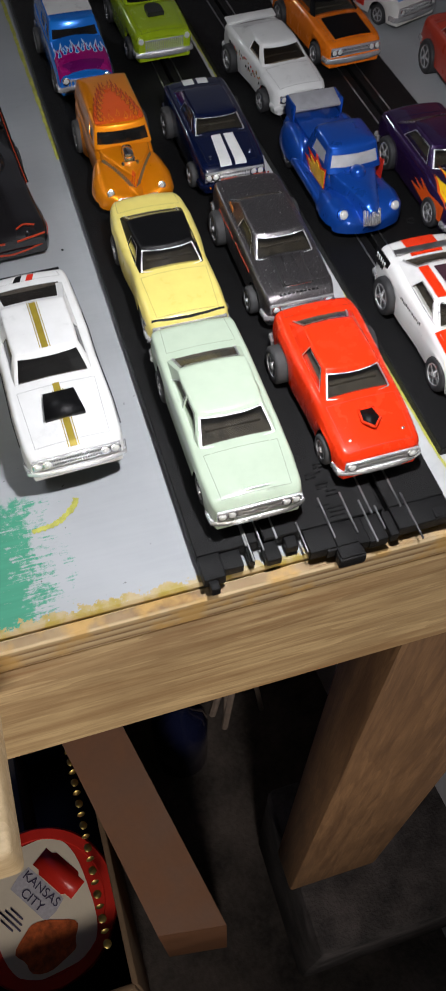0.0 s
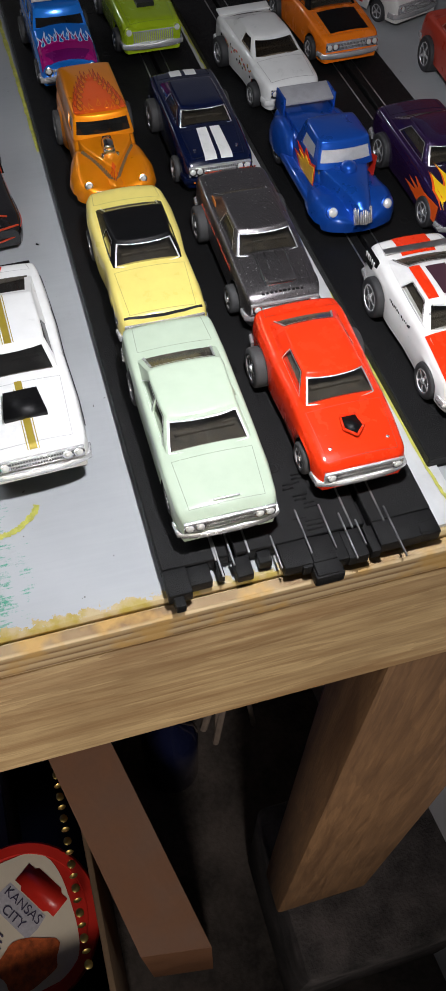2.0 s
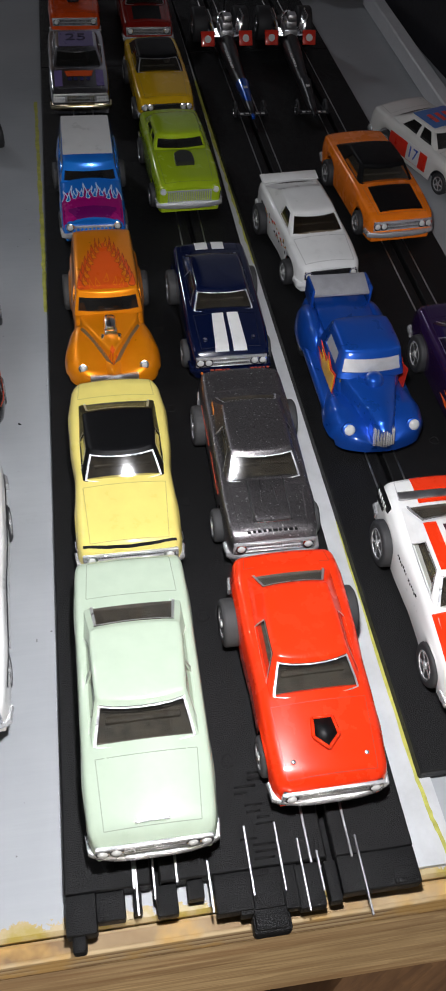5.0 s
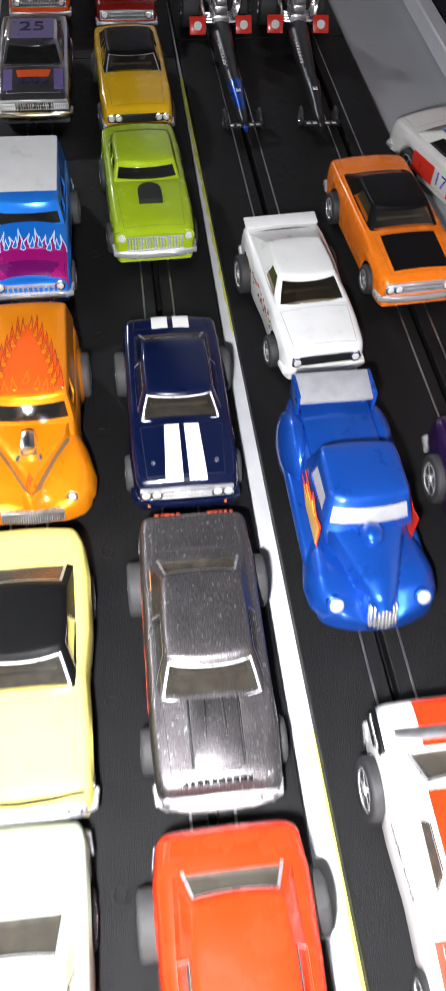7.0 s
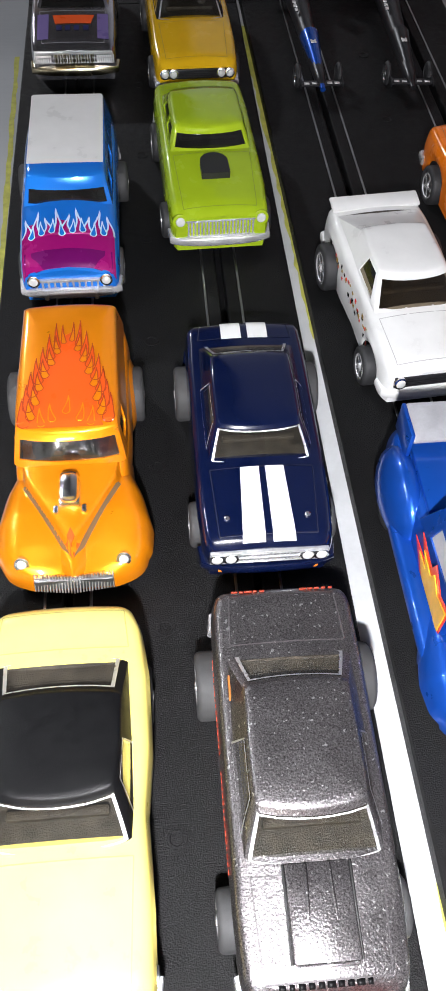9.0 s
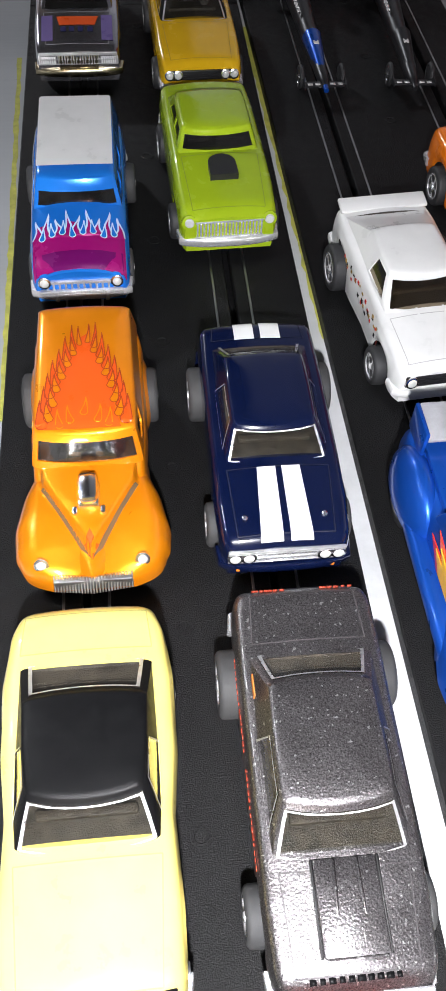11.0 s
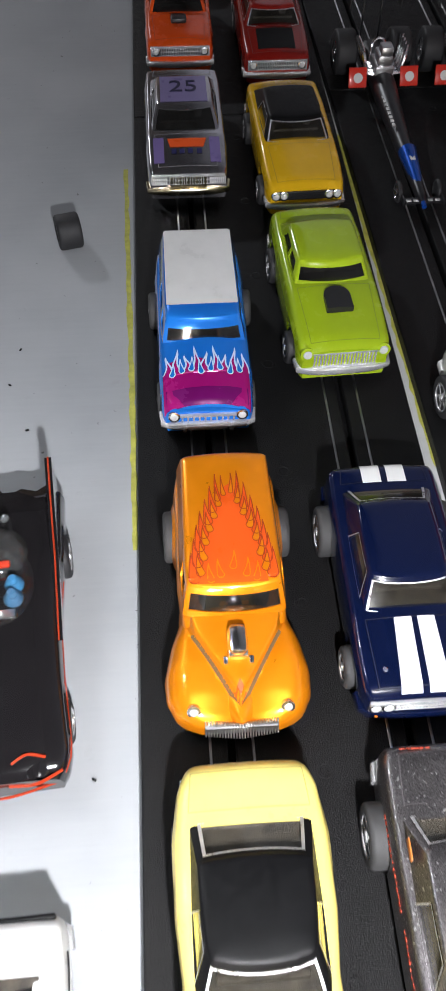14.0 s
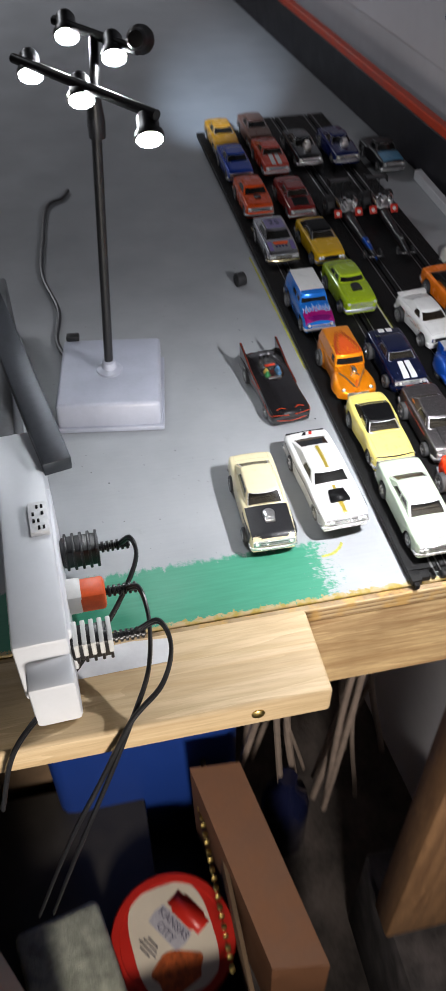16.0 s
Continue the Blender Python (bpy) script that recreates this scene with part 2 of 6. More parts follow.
def wheel_meshes(R, w, rubber, style):
    key = (R, w, rubber.name, style)
    if key not in WHEELS:
        rr = R * (0.66 if style != "slick" else 0.5)
        tyre = lathe([(rr, -w / 2 + .3), (rr + .3, -w / 2), (R - .7, -w / 2), (R - .15, -w / 2 + .4), (R, -w / 2 + .9), (R, w / 2 - .9), (R - .15, w / 2 - .4), (R - .7, w / 2), (rr + .3, w / 2), (rr, w / 2 - .3)], 30, "x")
        rim = lathe([(rr, -w / 2 + .35), (rr, w / 2 - .2), (rr - .35, w / 2 - .05), (rr - .6, w / 2 - .5), (rr * .35, w / 2 - .9), (0, w / 2 - .9)], 24, "x")
        hub = lathe([(rr * .28, w / 2 - 1.0), (rr * .26, w / 2 + .1), (rr * .12, w / 2 + .25), (0, w / 2 + .25)], 12, "x")
        spokes = [moved(box(w / 2 - .55, rr * .52, 0, .55, rr * .86, rr * .3, .12, 1), Matrix.Rotation(2 * math.pi * k / 5, 4, "X")) for k in range(5)]
        WHEELS[key] = make(*tyre), make(*join(rim, hub, *spokes))
    return WHEELS[key]


class Shell:
    """The shape of one toy car's body: plan, height line, wheel arches."""

    def __init__(self, L, W, hw=HW, top=TOP, low=3.4, r=2.2, crown=0.7, wheels=(.19, .78), arch=(5.6, 6.2), axle=(4.6, 5.2)):
        self.L, self.W, self.low, self.r, self.crown = L, W, low, r, crown
        self.hw, self.top = curve(hw, 0.010), curve(top, 0.012)
        self.arches = [((f - .5) * L, a, z) for f, a, z in zip(wheels, arch, axle)]

    def half(self, y):
        return self.hw(y / self.L + .5) * self.W / 2

    def bottom(self, y, top):
        z = self.low
        for c, a, zc in self.arches:
            if abs(y - c) < a:
                z = max(z, zc + math.sqrt(a * a - (y - c) ** 2))
        return min(z, top - self.r - .4)

    def z(self, x, y):
        """The height of the body's upper side."""
        h, t = self.half(y) * .985, self.top(y / self.L + .5)
        flat, ax = h - self.r, abs(x)
        if ax <= flat:
            return t + self.crown * (1 - (ax / flat) ** 2)
        return t - self.r + math.sqrt(max(0, self.r ** 2 - (min(ax, h) - flat) ** 2))

    def section(self, y):
        h, t = self.half(y), self.top(y / self.L + .5)
        b, zs = self.bottom(y, t), t - self.r
        out = []
        for k in range(7):
            u = k / 6
            out.append((h * (1 - .10 * (u - .62) ** 2 - (0.0 if u < .8 else .3 * (u - .8) ** 2)), b + (zs - b) * u))
        h = out[-1][0]
        for k in range(1, 6):
            a = math.pi / 2 * k / 5
            out.append((h - self.r + self.r * math.cos(a), zs + self.r * math.sin(a)))
        flat = h - self.r
        for k in range(1, 7):
            x = flat * (1 - k / 6)
            out.append((x, t + self.crown * (1 - (x / flat) ** 2)))
        return out

    def mesh(self, n=96):
        v, f, m = [], [], 0
        for i in range(n + 1):
            y = (i / n - .5) * self.L
            s = self.section(y)
            ring = [(x, y, z) for x, z in s] + [(-x, y, z) for x, z in s[-2::-1]]
            m = len(ring)
            v += ring
        f = [(i * m + j, (i + 1) * m + j, (i + 1) * m + j + 1, i * m + j + 1) for i in range(n) for j in range(m - 1)]
        f += [tuple(range(m)), tuple(n * m + j for j in range(m))]
        return v, f

    def stripe(self, x0, x1, s0, s1, lift=.12, taper=0.0, n=24):
        y0, y1 = (s0 - .5) * self.L, (s1 - .5) * self.L

        def fn(u, w):
            y = y0 + (y1 - y0) * u
            x = (x0 + (x1 - x0) * w) * (1 + taper * u)
            return x, y, self.z(x, y) + lift
        return grid(fn, n, 4)

    def outline(self, pts, wide=.28, lift=.06):
        """A narrow line over the body through (x, s) points."""
        out = []
        for (xa, sa), (xb, sb) in zip(pts, pts[1:]):
            a, b = Vector((xa, (sa - .5) * self.L)), Vector((xb, (sb - .5) * self.L))
            side = (b - a).orthogonal().normalized() * wide / 2

            def fn(u, w):
                q = a.lerp(b, u) + side * (2 * w - 1)
                return q.x, q.y, self.z(q.x, q.y) + lift
            out.append(grid(fn, max(2, int((b - a).length / 1.2)), 1))
        return join(*out)

    def patch(self, poly, lift=.12, zfun=None):
        """A flat-cut decal of (x, y) points laid on the body."""
        bm = bmesh.new()
        bm.faces.new([bm.verts.new((x, y, 0)) for x, y in poly])
        bmesh.ops.triangulate(bm, faces=bm.faces[:])
        bmesh.ops.subdivide_edges(bm, edges=bm.edges[:], cuts=2, use_grid_fill=True)
        bm.verts.index_update()
        zf = zfun or self.z
        out = [(v.co.x, v.co.y, zf(v.co.x, v.co.y) + lift) for v in bm.verts], [tuple(v.index for v in q.verts) for q in bm.faces]
        bm.free()
        return out


def flames(x0, x1, y0, tongues, back=0.0):
    """An outline of licking flames: base line y0 from x0 to x1, tips up the y axis, round valleys. tongues: (height, lean) in turn."""
    n = len(tongues)
    w = (x1 - x0) / n
    pts = [(x0, y0 - back)] if back else []
    for i, (h, lean) in enumerate(tongues):
        mid = x0 + (i + .5) * w
        for k in range(-9, 10):
            t = 1 - abs(k) / 9
            half = w * .5 * (1 - t) ** 1.5
            sway = lean * math.sin(math.pi * 1.5 * t)
            dip = -w * .3 * math.cos(min(1, (1 - t) * 1.0) * math.pi / 2) if t < .12 else 0
            pts.append((mid + math.copysign(half, k) + sway, y0 + h * t ** 1.1 + dip))
    if back:
        pts.append((x1, y0 - back))
    return [p for k, p in enumerate(pts) if k == 0 or (Vector(p) - Vector(pts[k - 1])).length > .03]


def ribbon(pts, wide, zfun, lift=.2, closed=False):
    """A thin printed line along (x, y) points on a surface."""
    v, f, n = [], [], len(pts)
    for i in range(n):
        a_ = Vector(pts[(i - 1) % n] if closed or i else pts[0])
        b_ = Vector(pts[(i + 1) % n] if closed or i < n - 1 else pts[-1])
        d_ = (b_ - a_).normalized()
        for s in (-1, 1):
            x, y = pts[i][0] - d_.y * wide / 2 * s, pts[i][1] + d_.x * wide / 2 * s
            v.append((x, y, zfun(x, y) + lift))
    m = n if closed else n - 1
    return v, [(2 * i, 2 * i + 1, (2 * i + 3) % (2 * n), (2 * i + 2) % (2 * n)) for i in range(m)]


def blade(pts, deep, high, n=12):
    """A bumper bar of rounded box section along a level path."""
    pts = [Vector(q) for q in pts]
    v, f = [], []
    for i, q in enumerate(pts):
        d = (pts[min(i + 1, len(pts) - 1)] - pts[max(i - 1, 0)]).normalized()
        out = Vector((d.y, -d.x, 0))
        for k in range(n):
            a = 2 * math.pi * k / n
            c, s = math.cos(a), math.sin(a)
            v.append(q + out * (deep / 2 * math.copysign(abs(c) ** .6, c)) + Vector((0, 0, high / 2 * math.copysign(abs(s) ** .6, s))))
    for i in range(len(pts) - 1):
        f += [(i * n + k, i * n + (k + 1) % n, (i + 1) * n + (k + 1) % n, (i + 1) * n + k) for k in range(n)]
    return v, f + [tuple(range(n)), tuple((len(pts) - 1) * n + k for k in range(n))]


def cabin(sh, c, hwb, hwr, zroof, crown=1.0, bow=1.6, rear_w=None, side=((.10, .70),), trim=True, base=None, band=(.10, .89), back=True):
    """Roof, pillars, panes and chrome window frames. c: where windscreen base and top, rear window top and base lie, as shares of the length."""
    y = [(k - .5) * sh.L for k in c]
    zf, zr = sh.z(0, y[0]) - .8, sh.z(0, y[3]) - .8
    if base is not None:
        zf, zr = base
    ends = [0, .028, .055, .2, .35, .5, .65, .8, .945, .972, 1]
    rear_ends = [0, .04, .07, .10, .25, .38, .5, .62, .75, .90, .93, .96, 1]
    sides = {0.0, 1.0}
    for a, b in side:
        sides |= {a - .013, a, (a + b) / 2, b, b + .013}
    sides = sorted(sides)
    g0, g1 = band
    rows = [0, g0 - .03, g0, g0 + (g1 - g0) * .26, g0 + (g1 - g0) * .34, g0 + (g1 - g0) * 2 / 3, g1, g1 + .035, 1]

    def place(kind, u, v):
        e = v ** 1.12
        ya, yb = y[0] + (y[1] - y[0]) * v, y[3] + (y[2] - y[3]) * v
        back_share = {"f": 0.0, "r": 1.0}.get(kind, u)
        h = hwb + (hwr + ((rear_w or hwr) - hwr) * back_share - hwb) * e
        if kind in "fr":
            x = (2 * u - 1) * h
            k = (x / h) ** 2
            q = ya - bow * (1 - k) + .5 * k ** 6 if kind == "f" else yb + bow * .6 * (1 - k) - .5 * k ** 6
            x *= 1 - .03 * k ** 6
        else:
            q = ya + .5 + (yb - ya - 1.0) * u
            x = h * (.97 + .03 * min(1, 8 * u * (1 - u))) * (1 if kind == "R" else -1)
        zb = zf + (zr - zf) * min(1, max(0, (q - y[0]) / (y[3] - y[0])))
        return Vector((x, q, zb + (zroof - zb) * v))

    shell, panes, frames = [], {}, {}
    for kind, us in (("f", ends), ("r", rear_ends), ("L", sides), ("R", sides)):
        nu, nv = len(us) - 1, len(rows) - 1
        vs = [place(kind, u, v) for u in us for v in rows]
        fs = {"s": [], "g": [], "t": []}
        for i in range(nu):
            for j in range(nv):
                um, vm = (us[i] + us[i + 1]) / 2, (rows[j] + rows[j + 1]) / 2
                spans = () if kind == "r" and not back else ((.10, .90),) if kind == "r" else ((.055, .945),) if kind == "f" else side
                g = any(a < um < b for a, b in spans) and g0 < vm < g1
                t = any(a - (.03 if kind in "fr" else .022) < um < b + (.03 if kind in "fr" else .022) for a, b in spans) and g0 - .04 < vm < g1 + .04 and not g
                fs["g" if g else "t" if t and trim else "s"].append((i * (nv + 1) + j, (i + 1) * (nv + 1) + j, (i + 1) * (nv + 1) + j + 1, i * (nv + 1) + j + 1))
        inward = {"f": Vector((0, .3, -.1)), "r": Vector((0, -.3, -.1)), "L": Vector((.3, 0, 0)), "R": Vector((-.3, 0, 0))}[kind]
        shell.append((vs, fs["s"]))
        panes[kind] = ([q + inward for q in vs], fs["g"])
        frames[kind] = ([q - inward * .6 for q in vs], fs["t"])
    # the roof skin: rings that close in on the middle
    ring = [place("f", u, 1) for u in ends] + [place("R", u, 1) for u in sides] + [place("r", u, 1) for u in reversed(rear_ends)] + [place("L", u, 1) for u in reversed(sides)]
    mid = Vector((0, (y[1] + y[2]) / 2, zroof))
    vs, fs, n = [], [], len(ring)
    levels = ((1, 0), (.985, .28), (.94, .55), (.85, .72), (.6, .9), (.3, .98), (.0005, 1))
    for k, lift in levels:
        vs += [mid + (q - mid) * k + Vector((0, 0, crown * lift)) for q in ring]
    for i in range(len(levels) - 1):
        fs += [(i * n + j, i * n + (j + 1) % n, (i + 1) * n + (j + 1) % n, (i + 1) * n + j) for j in range(n)]
    shell.append((vs, fs))

    def roof_z(x, yy):
        k = max(abs(x) / hwr, abs(yy - mid.y) / ((y[2] - y[1]) / 2))
        return zroof + crown * (1 - .28 * k ** 3 if k < .94 else .55)
    return join(*shell), panes, frames, roof_z


def toy_car(label, m, sh, colour, cab=None, roof=None, glassy=None, rear=(5.2, 6.5), front=(4.6, 3.6), wheels=(.19, .78), out=(-.7, .2),
            bumper=True, rubber=None, grille="bars", lamps=2, lines=True, group="toy slot cars", name="toy_car", chassis=True, bump_mat=None, bump_z=6.2):
    """A slot car in a thing of its own. out: how far front and rear tyres stand out of the body."""
    car = thing(name, label, "toy car", m, group)
    body = part("body", sh.mesh(), colour, car)
    L, W = sh.L, sh.W
    roof_z = None
    if cab:
        shell, panes, frames, roof_z = cabin(sh, **cab)
        top = part("roof", shell, roof or colour, car)
        top.modifiers.new("thickness", "SOLIDIFY").thickness = 0.0004
        names = {"f": "windscreen", "r": "rear_window", "L": "side_window", "R": "side_window"}
        for k, g in panes.items():
            if g[1]:
                used = sorted({i for q in g[1] for i in q})
                at_new = {i: j for j, i in enumerate(used)}
                pane = part(names[k], ([g[0][i] for i in used], [tuple(at_new[i] for i in q) for q in g[1]]), glassy or GLASS, car)
                pane.visible_shadow = False
                if frames[k][1]:
                    used = sorted({i for q in frames[k][1] for i in q})
                    at_new = {i: j for j, i in enumerate(used)}
                    part("window_frame", ([frames[k][0][i] for i in used], [tuple(at_new[i] for i in q) for q in frames[k][1]]), TRIM, pane)
        c = cab["c"]
        y0, y3 = (c[0] - .5) * L, (c[3] - .5) * L
        zb = sh.z(0, y0) - .4
        hb = cab["hwb"] * .86
        tub = join(sh.stripe(-hb, hb, c[0] + .9 / L, c[3] - .9 / L, .15), box(-hb * .45, y0 + (y3 - y0) * .48, zb + 1.6, hb * .7, 2.2, 3.2, .8),
                   box(hb * .45, y0 + (y3 - y0) * .48, zb + 1.6, hb * .7, 2.2, 3.2, .8), box(0, y0 + (y3 - y0) * .74, zb + 1.3, hb * 1.5, 2.4, 2.6, .8),
                   box(0, y0 + (y3 - y0) * .16, zb + .9, hb * 1.6, 1.6, 1.2, .4), moved(lathe([(1.3, -.2), (1.6, 0), (1.3, .2)], 16), at(hb * .45, y0 + (y3 - y0) * .27, zb + 1.9, 60)))
        part("interior", tub, SEAT, car)
    if chassis:
        part("chassis", join(box(0, 0, 3.6, W * .62, L * .86, 2.6, .6), box(0, -L * .3, 1.2, 1.0, 7, 3.6, .3)), BLACK, car)
    for k, (s, (R, w)) in enumerate(zip(wheels, (front, rear))):
        tyre, rim = wheel_meshes(R, w, rubber or RUBBER, "mag")
        yy = (s - .5) * L
        part("axle", moved(lathe([(.5, -W * .45), (.5, W * .45)], 10, "x"), at(0, yy, R)), SATIN, car)
        for sgn in (1, -1):
            x = sgn * (sh.half(yy) - w / 2 + out[k])
            t = part("tyre", tyre, rubber or RUBBER, car)
            t.matrix_basis = pose(x * .001, yy * .001, R * .001, 0, 0, 0 if sgn > 0 else 180)
            part("rim", rim, BRIGHT, t)
    hf = sh.half(-L / 2 + .5)
    if bumper:
        bm_ = bump_mat or BRIGHT
        for nm, sgn, hh in (("front_bumper", -1, sh.half(-L / 2 + 1.5)), ("rear_bumper", 1, sh.half(L / 2 - 1.5))):
            pts = [Vector((hh * 1.0 * t, sgn * (L / 2 + .75 - 1.5 * abs(t) ** 3), bump_z)) for t in np.linspace(-1, 1, 21)]
            pts = [pts[0] + Vector((hh * .03 * -1, -sgn * 3.4, 0))] + pts + [pts[-1] + Vector((hh * .03, -sgn * 3.4, 0))]
            part(nm, blade(pts, 1.5, 2.3), bm_, car)
    zt = sh.top(.004)
    if grille == "bars":
        backing = part("grille_backing", box(0, -L / 2 + .1, zt - 1.9, hf * 1.86, .9, 3.4, .3), BLACK, car)
        bars = [box(x, -L / 2 - .45, zt - 1.9, .28, .4, 3.0, .08, 1) for x in np.linspace(-hf * .88, hf * .88, 33)]
        part("grille", join(*[box(0, -L / 2 - .5, zt - .5 - 1.4 * k, hf * 1.84, .5, .34, .1, 1) for k in range(3)], *bars), BRIGHT, backing)
        part("grille_surround", join(box(0, -L / 2 - .35, zt - .1, hf * 1.9, .8, .45, .15), *[box(s * hf * .93, -L / 2 - .3, zt - 1.8, .6, .8, 3.6, .2) for s in (-1, 1)]), BRIGHT, backing)
    elif grille == "dark":
        part("grille", join(box(0, -L / 2 - .05, zt - 1.9, hf * 1.8, .8, 3.0, .3), *[box(0, -L / 2 - .5, zt - .9 - k * .6, hf * 1.72, .25, .18, 0) for k in range(4)]), BLACK, car)
    xs = {2: (.78,), 4: (.84, .62)}.get(lamps, ())
    for q in xs:
        for sgn in (1, -1):
            place = at(sgn * hf * q, -L / 2 - .45, zt - 1.7, 10, 0, 180)
            lamp_ = part("headlight", moved(lathe([(1.15, 0), (1.2, .3), (.95, .65), (.5, .85), (0, .9)], 16, "y"), place), LENS, car)
            part("bezel", moved(lathe([(1.15, -.3), (1.5, -.1), (1.5, .35), (1.2, .5)], 16, "y"), place), CHROME, lamp_)
    if lines and cab:
        c0, c3 = cab["c"][0], cab["c"][3]
        hh = sh.W * .385
        tone = tuple(k * .6 for k in TONES.get(colour.name, (.1, .1, .1)))
        if colour.name + "_seam" not in bpy.data.materials:
            plain(colour.name + "_seam", tone, .6)
        seam = bpy.data.materials[colour.name + "_seam"]
        part("hood_seam", sh.outline([(-hh * .92, .035), (-hh, c0 - .03), (hh, c0 - .03), (hh * .92, .035), (-hh * .92, .035)], .2), seam, car)
        part("boot_seam", sh.outline([(-hh, c3 + .03), (-hh * .94, .965), (hh * .94, .965), (hh, c3 + .03), (-hh, c3 + .03)], .2), seam, car)
    return car, roof_z


def place_car(x, front_y, L, z=None, turn=0.0):
    """The pose of a car whose nose is at front_y, standing on the track."""
    a = radians(turn)
    return pose(x - math.sin(a) * L * .0005, front_y + math.cos(a) * L * .0005, (TRACK_TOP if z is None else z), 0, 0, turn)


TRACK_TOP = 0.005


# ---- room ----
def board_paint():
    """Light grey gloss paint on plywood, brushed; a green patch with ragged brush ends by the front edge, scuffs and specks."""
    m, n, l, p = mat("grey_board_paint")
    co = texco(n)
    sep = n.new("ShaderNodeSeparateXYZ")
    l.new(co, sep.inputs[0])
    x, y = sep.outputs[0], sep.outputs[1]
    st = n.new("ShaderNodeMapping")
    st.inputs["Scale"].default_value = (46, 620, 46)
    l.new(co, st.inputs[0])
    brush = noise_node(n, l, st.outputs[0], 1.0, 5, 0.6)
    st2 = n.new("ShaderNodeMapping")
    st2.inputs["Scale"].default_value = (420, 60, 40)
    l.new(co, st2.inputs[0])
    brush2 = noise_node(n, l, st2.outputs[0], 1.0, 5, 0.6)
    cloud, speck = noise_node(n, l, co, 22, 5), noise_node(n, l, co, 420, 2)
    base = ramp(n, l, cloud, [(0.3, (0.315, 0.33, 0.345)), (0.7, (0.395, 0.41, 0.425))])
    base = blend(n, l, ramp(n, l, brush, [(0.35, (0,) * 3), (0.75, (0.16,) * 3)]), base, (0.45, 0.46, 0.47))
    base = blend(n, l, ramp(n, l, speck, [(0.735, (0,) * 3), (0.76, (0.85,) * 3)]), base, (0.10, 0.095, 0.085))
    scuff = noise_node(n, l, co, 60, 6, 0.75)
    base = blend(n, l, ramp(n, l, scuff, [(0.62, (0,) * 3), (0.72, (0.25,) * 3)]), base, (0.25, 0.25, 0.25))
    # green patch: right end and back edge torn by the brush
    right = calc(n, l, "ADD", calc(n, l, "MULTIPLY", brush, 0.020), calc(n, l, "MULTIPLY", cloud, 0.010))
    fray = noise_node(n, l, co, 260, 6, 0.75)
    right = calc(n, l, "ADD", right, calc(n, l, "MULTIPLY", calc(n, l, "SUBTRACT", fray, 0.5), 0.050))
    dry = noise_node(n, l, st.outputs[0], 3.0, 4, 0.7)
    right = calc(n, l, "ADD", right, calc(n, l, "MULTIPLY", calc(n, l, "SUBTRACT", dry, 0.5), 0.030))
    a = soft_step(n, l, calc(n, l, "SUBTRACT", calc(n, l, "SUBTRACT", right, 0.0550), x), 0.006)
    back = calc(n, l, "ADD", calc(n, l, "MULTIPLY", brush2, 0.010), calc(n, l, "ADD", calc(n, l, "MULTIPLY", fray, 0.014), 0.0345))
    b = soft_step(n, l, calc(n, l, "SUBTRACT", back, y), 0.003)
    green = blend(n, l, brush, (0.03, 0.22, 0.13), (0.06, 0.34, 0.21))
    base = blend(n, l, calc(n, l, "MULTIPLY", a, b), base, green)
    # bare, yellowed rim of the front edge
    rim = calc(n, l, "LESS_THAN", y, calc(n, l, "ADD", calc(n, l, "MULTIPLY", fray, 0.013), 0.0))
    tone = blend(n, l, ramp(n, l, noise_node(n, l, co, 150, 4), [(0.45, (0,) * 3), (0.6, (1,) * 3)]), (0.44, 0.34, 0.18), (0.36, 0.27, 0.05))
    base = blend(n, l, rim, base, tone)
    l.new(base, p.inputs["Base Color"])
    l.new(ramp(n, l, cloud, [(0.3, (0.42,) * 3), (0.75, (0.60,) * 3)]), p.inputs["Roughness"])
    bump(n, l, p, brush, 0.12, 0.0003)
    return m


def ply_edge():
    m, n, l, p = mat("plywood_edge")
    co = texco(n)
    sep = n.new("ShaderNodeSeparateXYZ")
    l.new(co, sep.inputs[0])
    mp = n.new("ShaderNodeMapping")
    mp.inputs["Scale"].default_value = (18, 18, 260)
    l.new(co, mp.inputs[0])
    grain = noise_node(n, l, mp.outputs[0], 1.5, 5)
    ply = calc(n, l, "FRACT", calc(n, l, "ADD", calc(n, l, "MULTIPLY", sep.outputs[2], 300.0), calc(n, l, "MULTIPLY", grain, 0.5)))
    base = ramp(n, l, ply, [(0.0, (0.20, 0.11, 0.045)), (0.35, (0.48, 0.34, 0.18)), (0.8, (0.60, 0.46, 0.27)), (1.0, (0.22, 0.13, 0.06))])
    base = blend(n, l, ramp(n, l, noise_node(n, l, co, 70, 4), [(0.5, (0,) * 3), (0.62, (0.8,) * 3)]), base, (0.55, 0.33, 0.10))
    l.new(base, p.inputs["Base Color"])
    p.inputs["Roughness"].default_value = 0.75
    bump(n, l, p, grain, 0.6, 0.001)
    return m


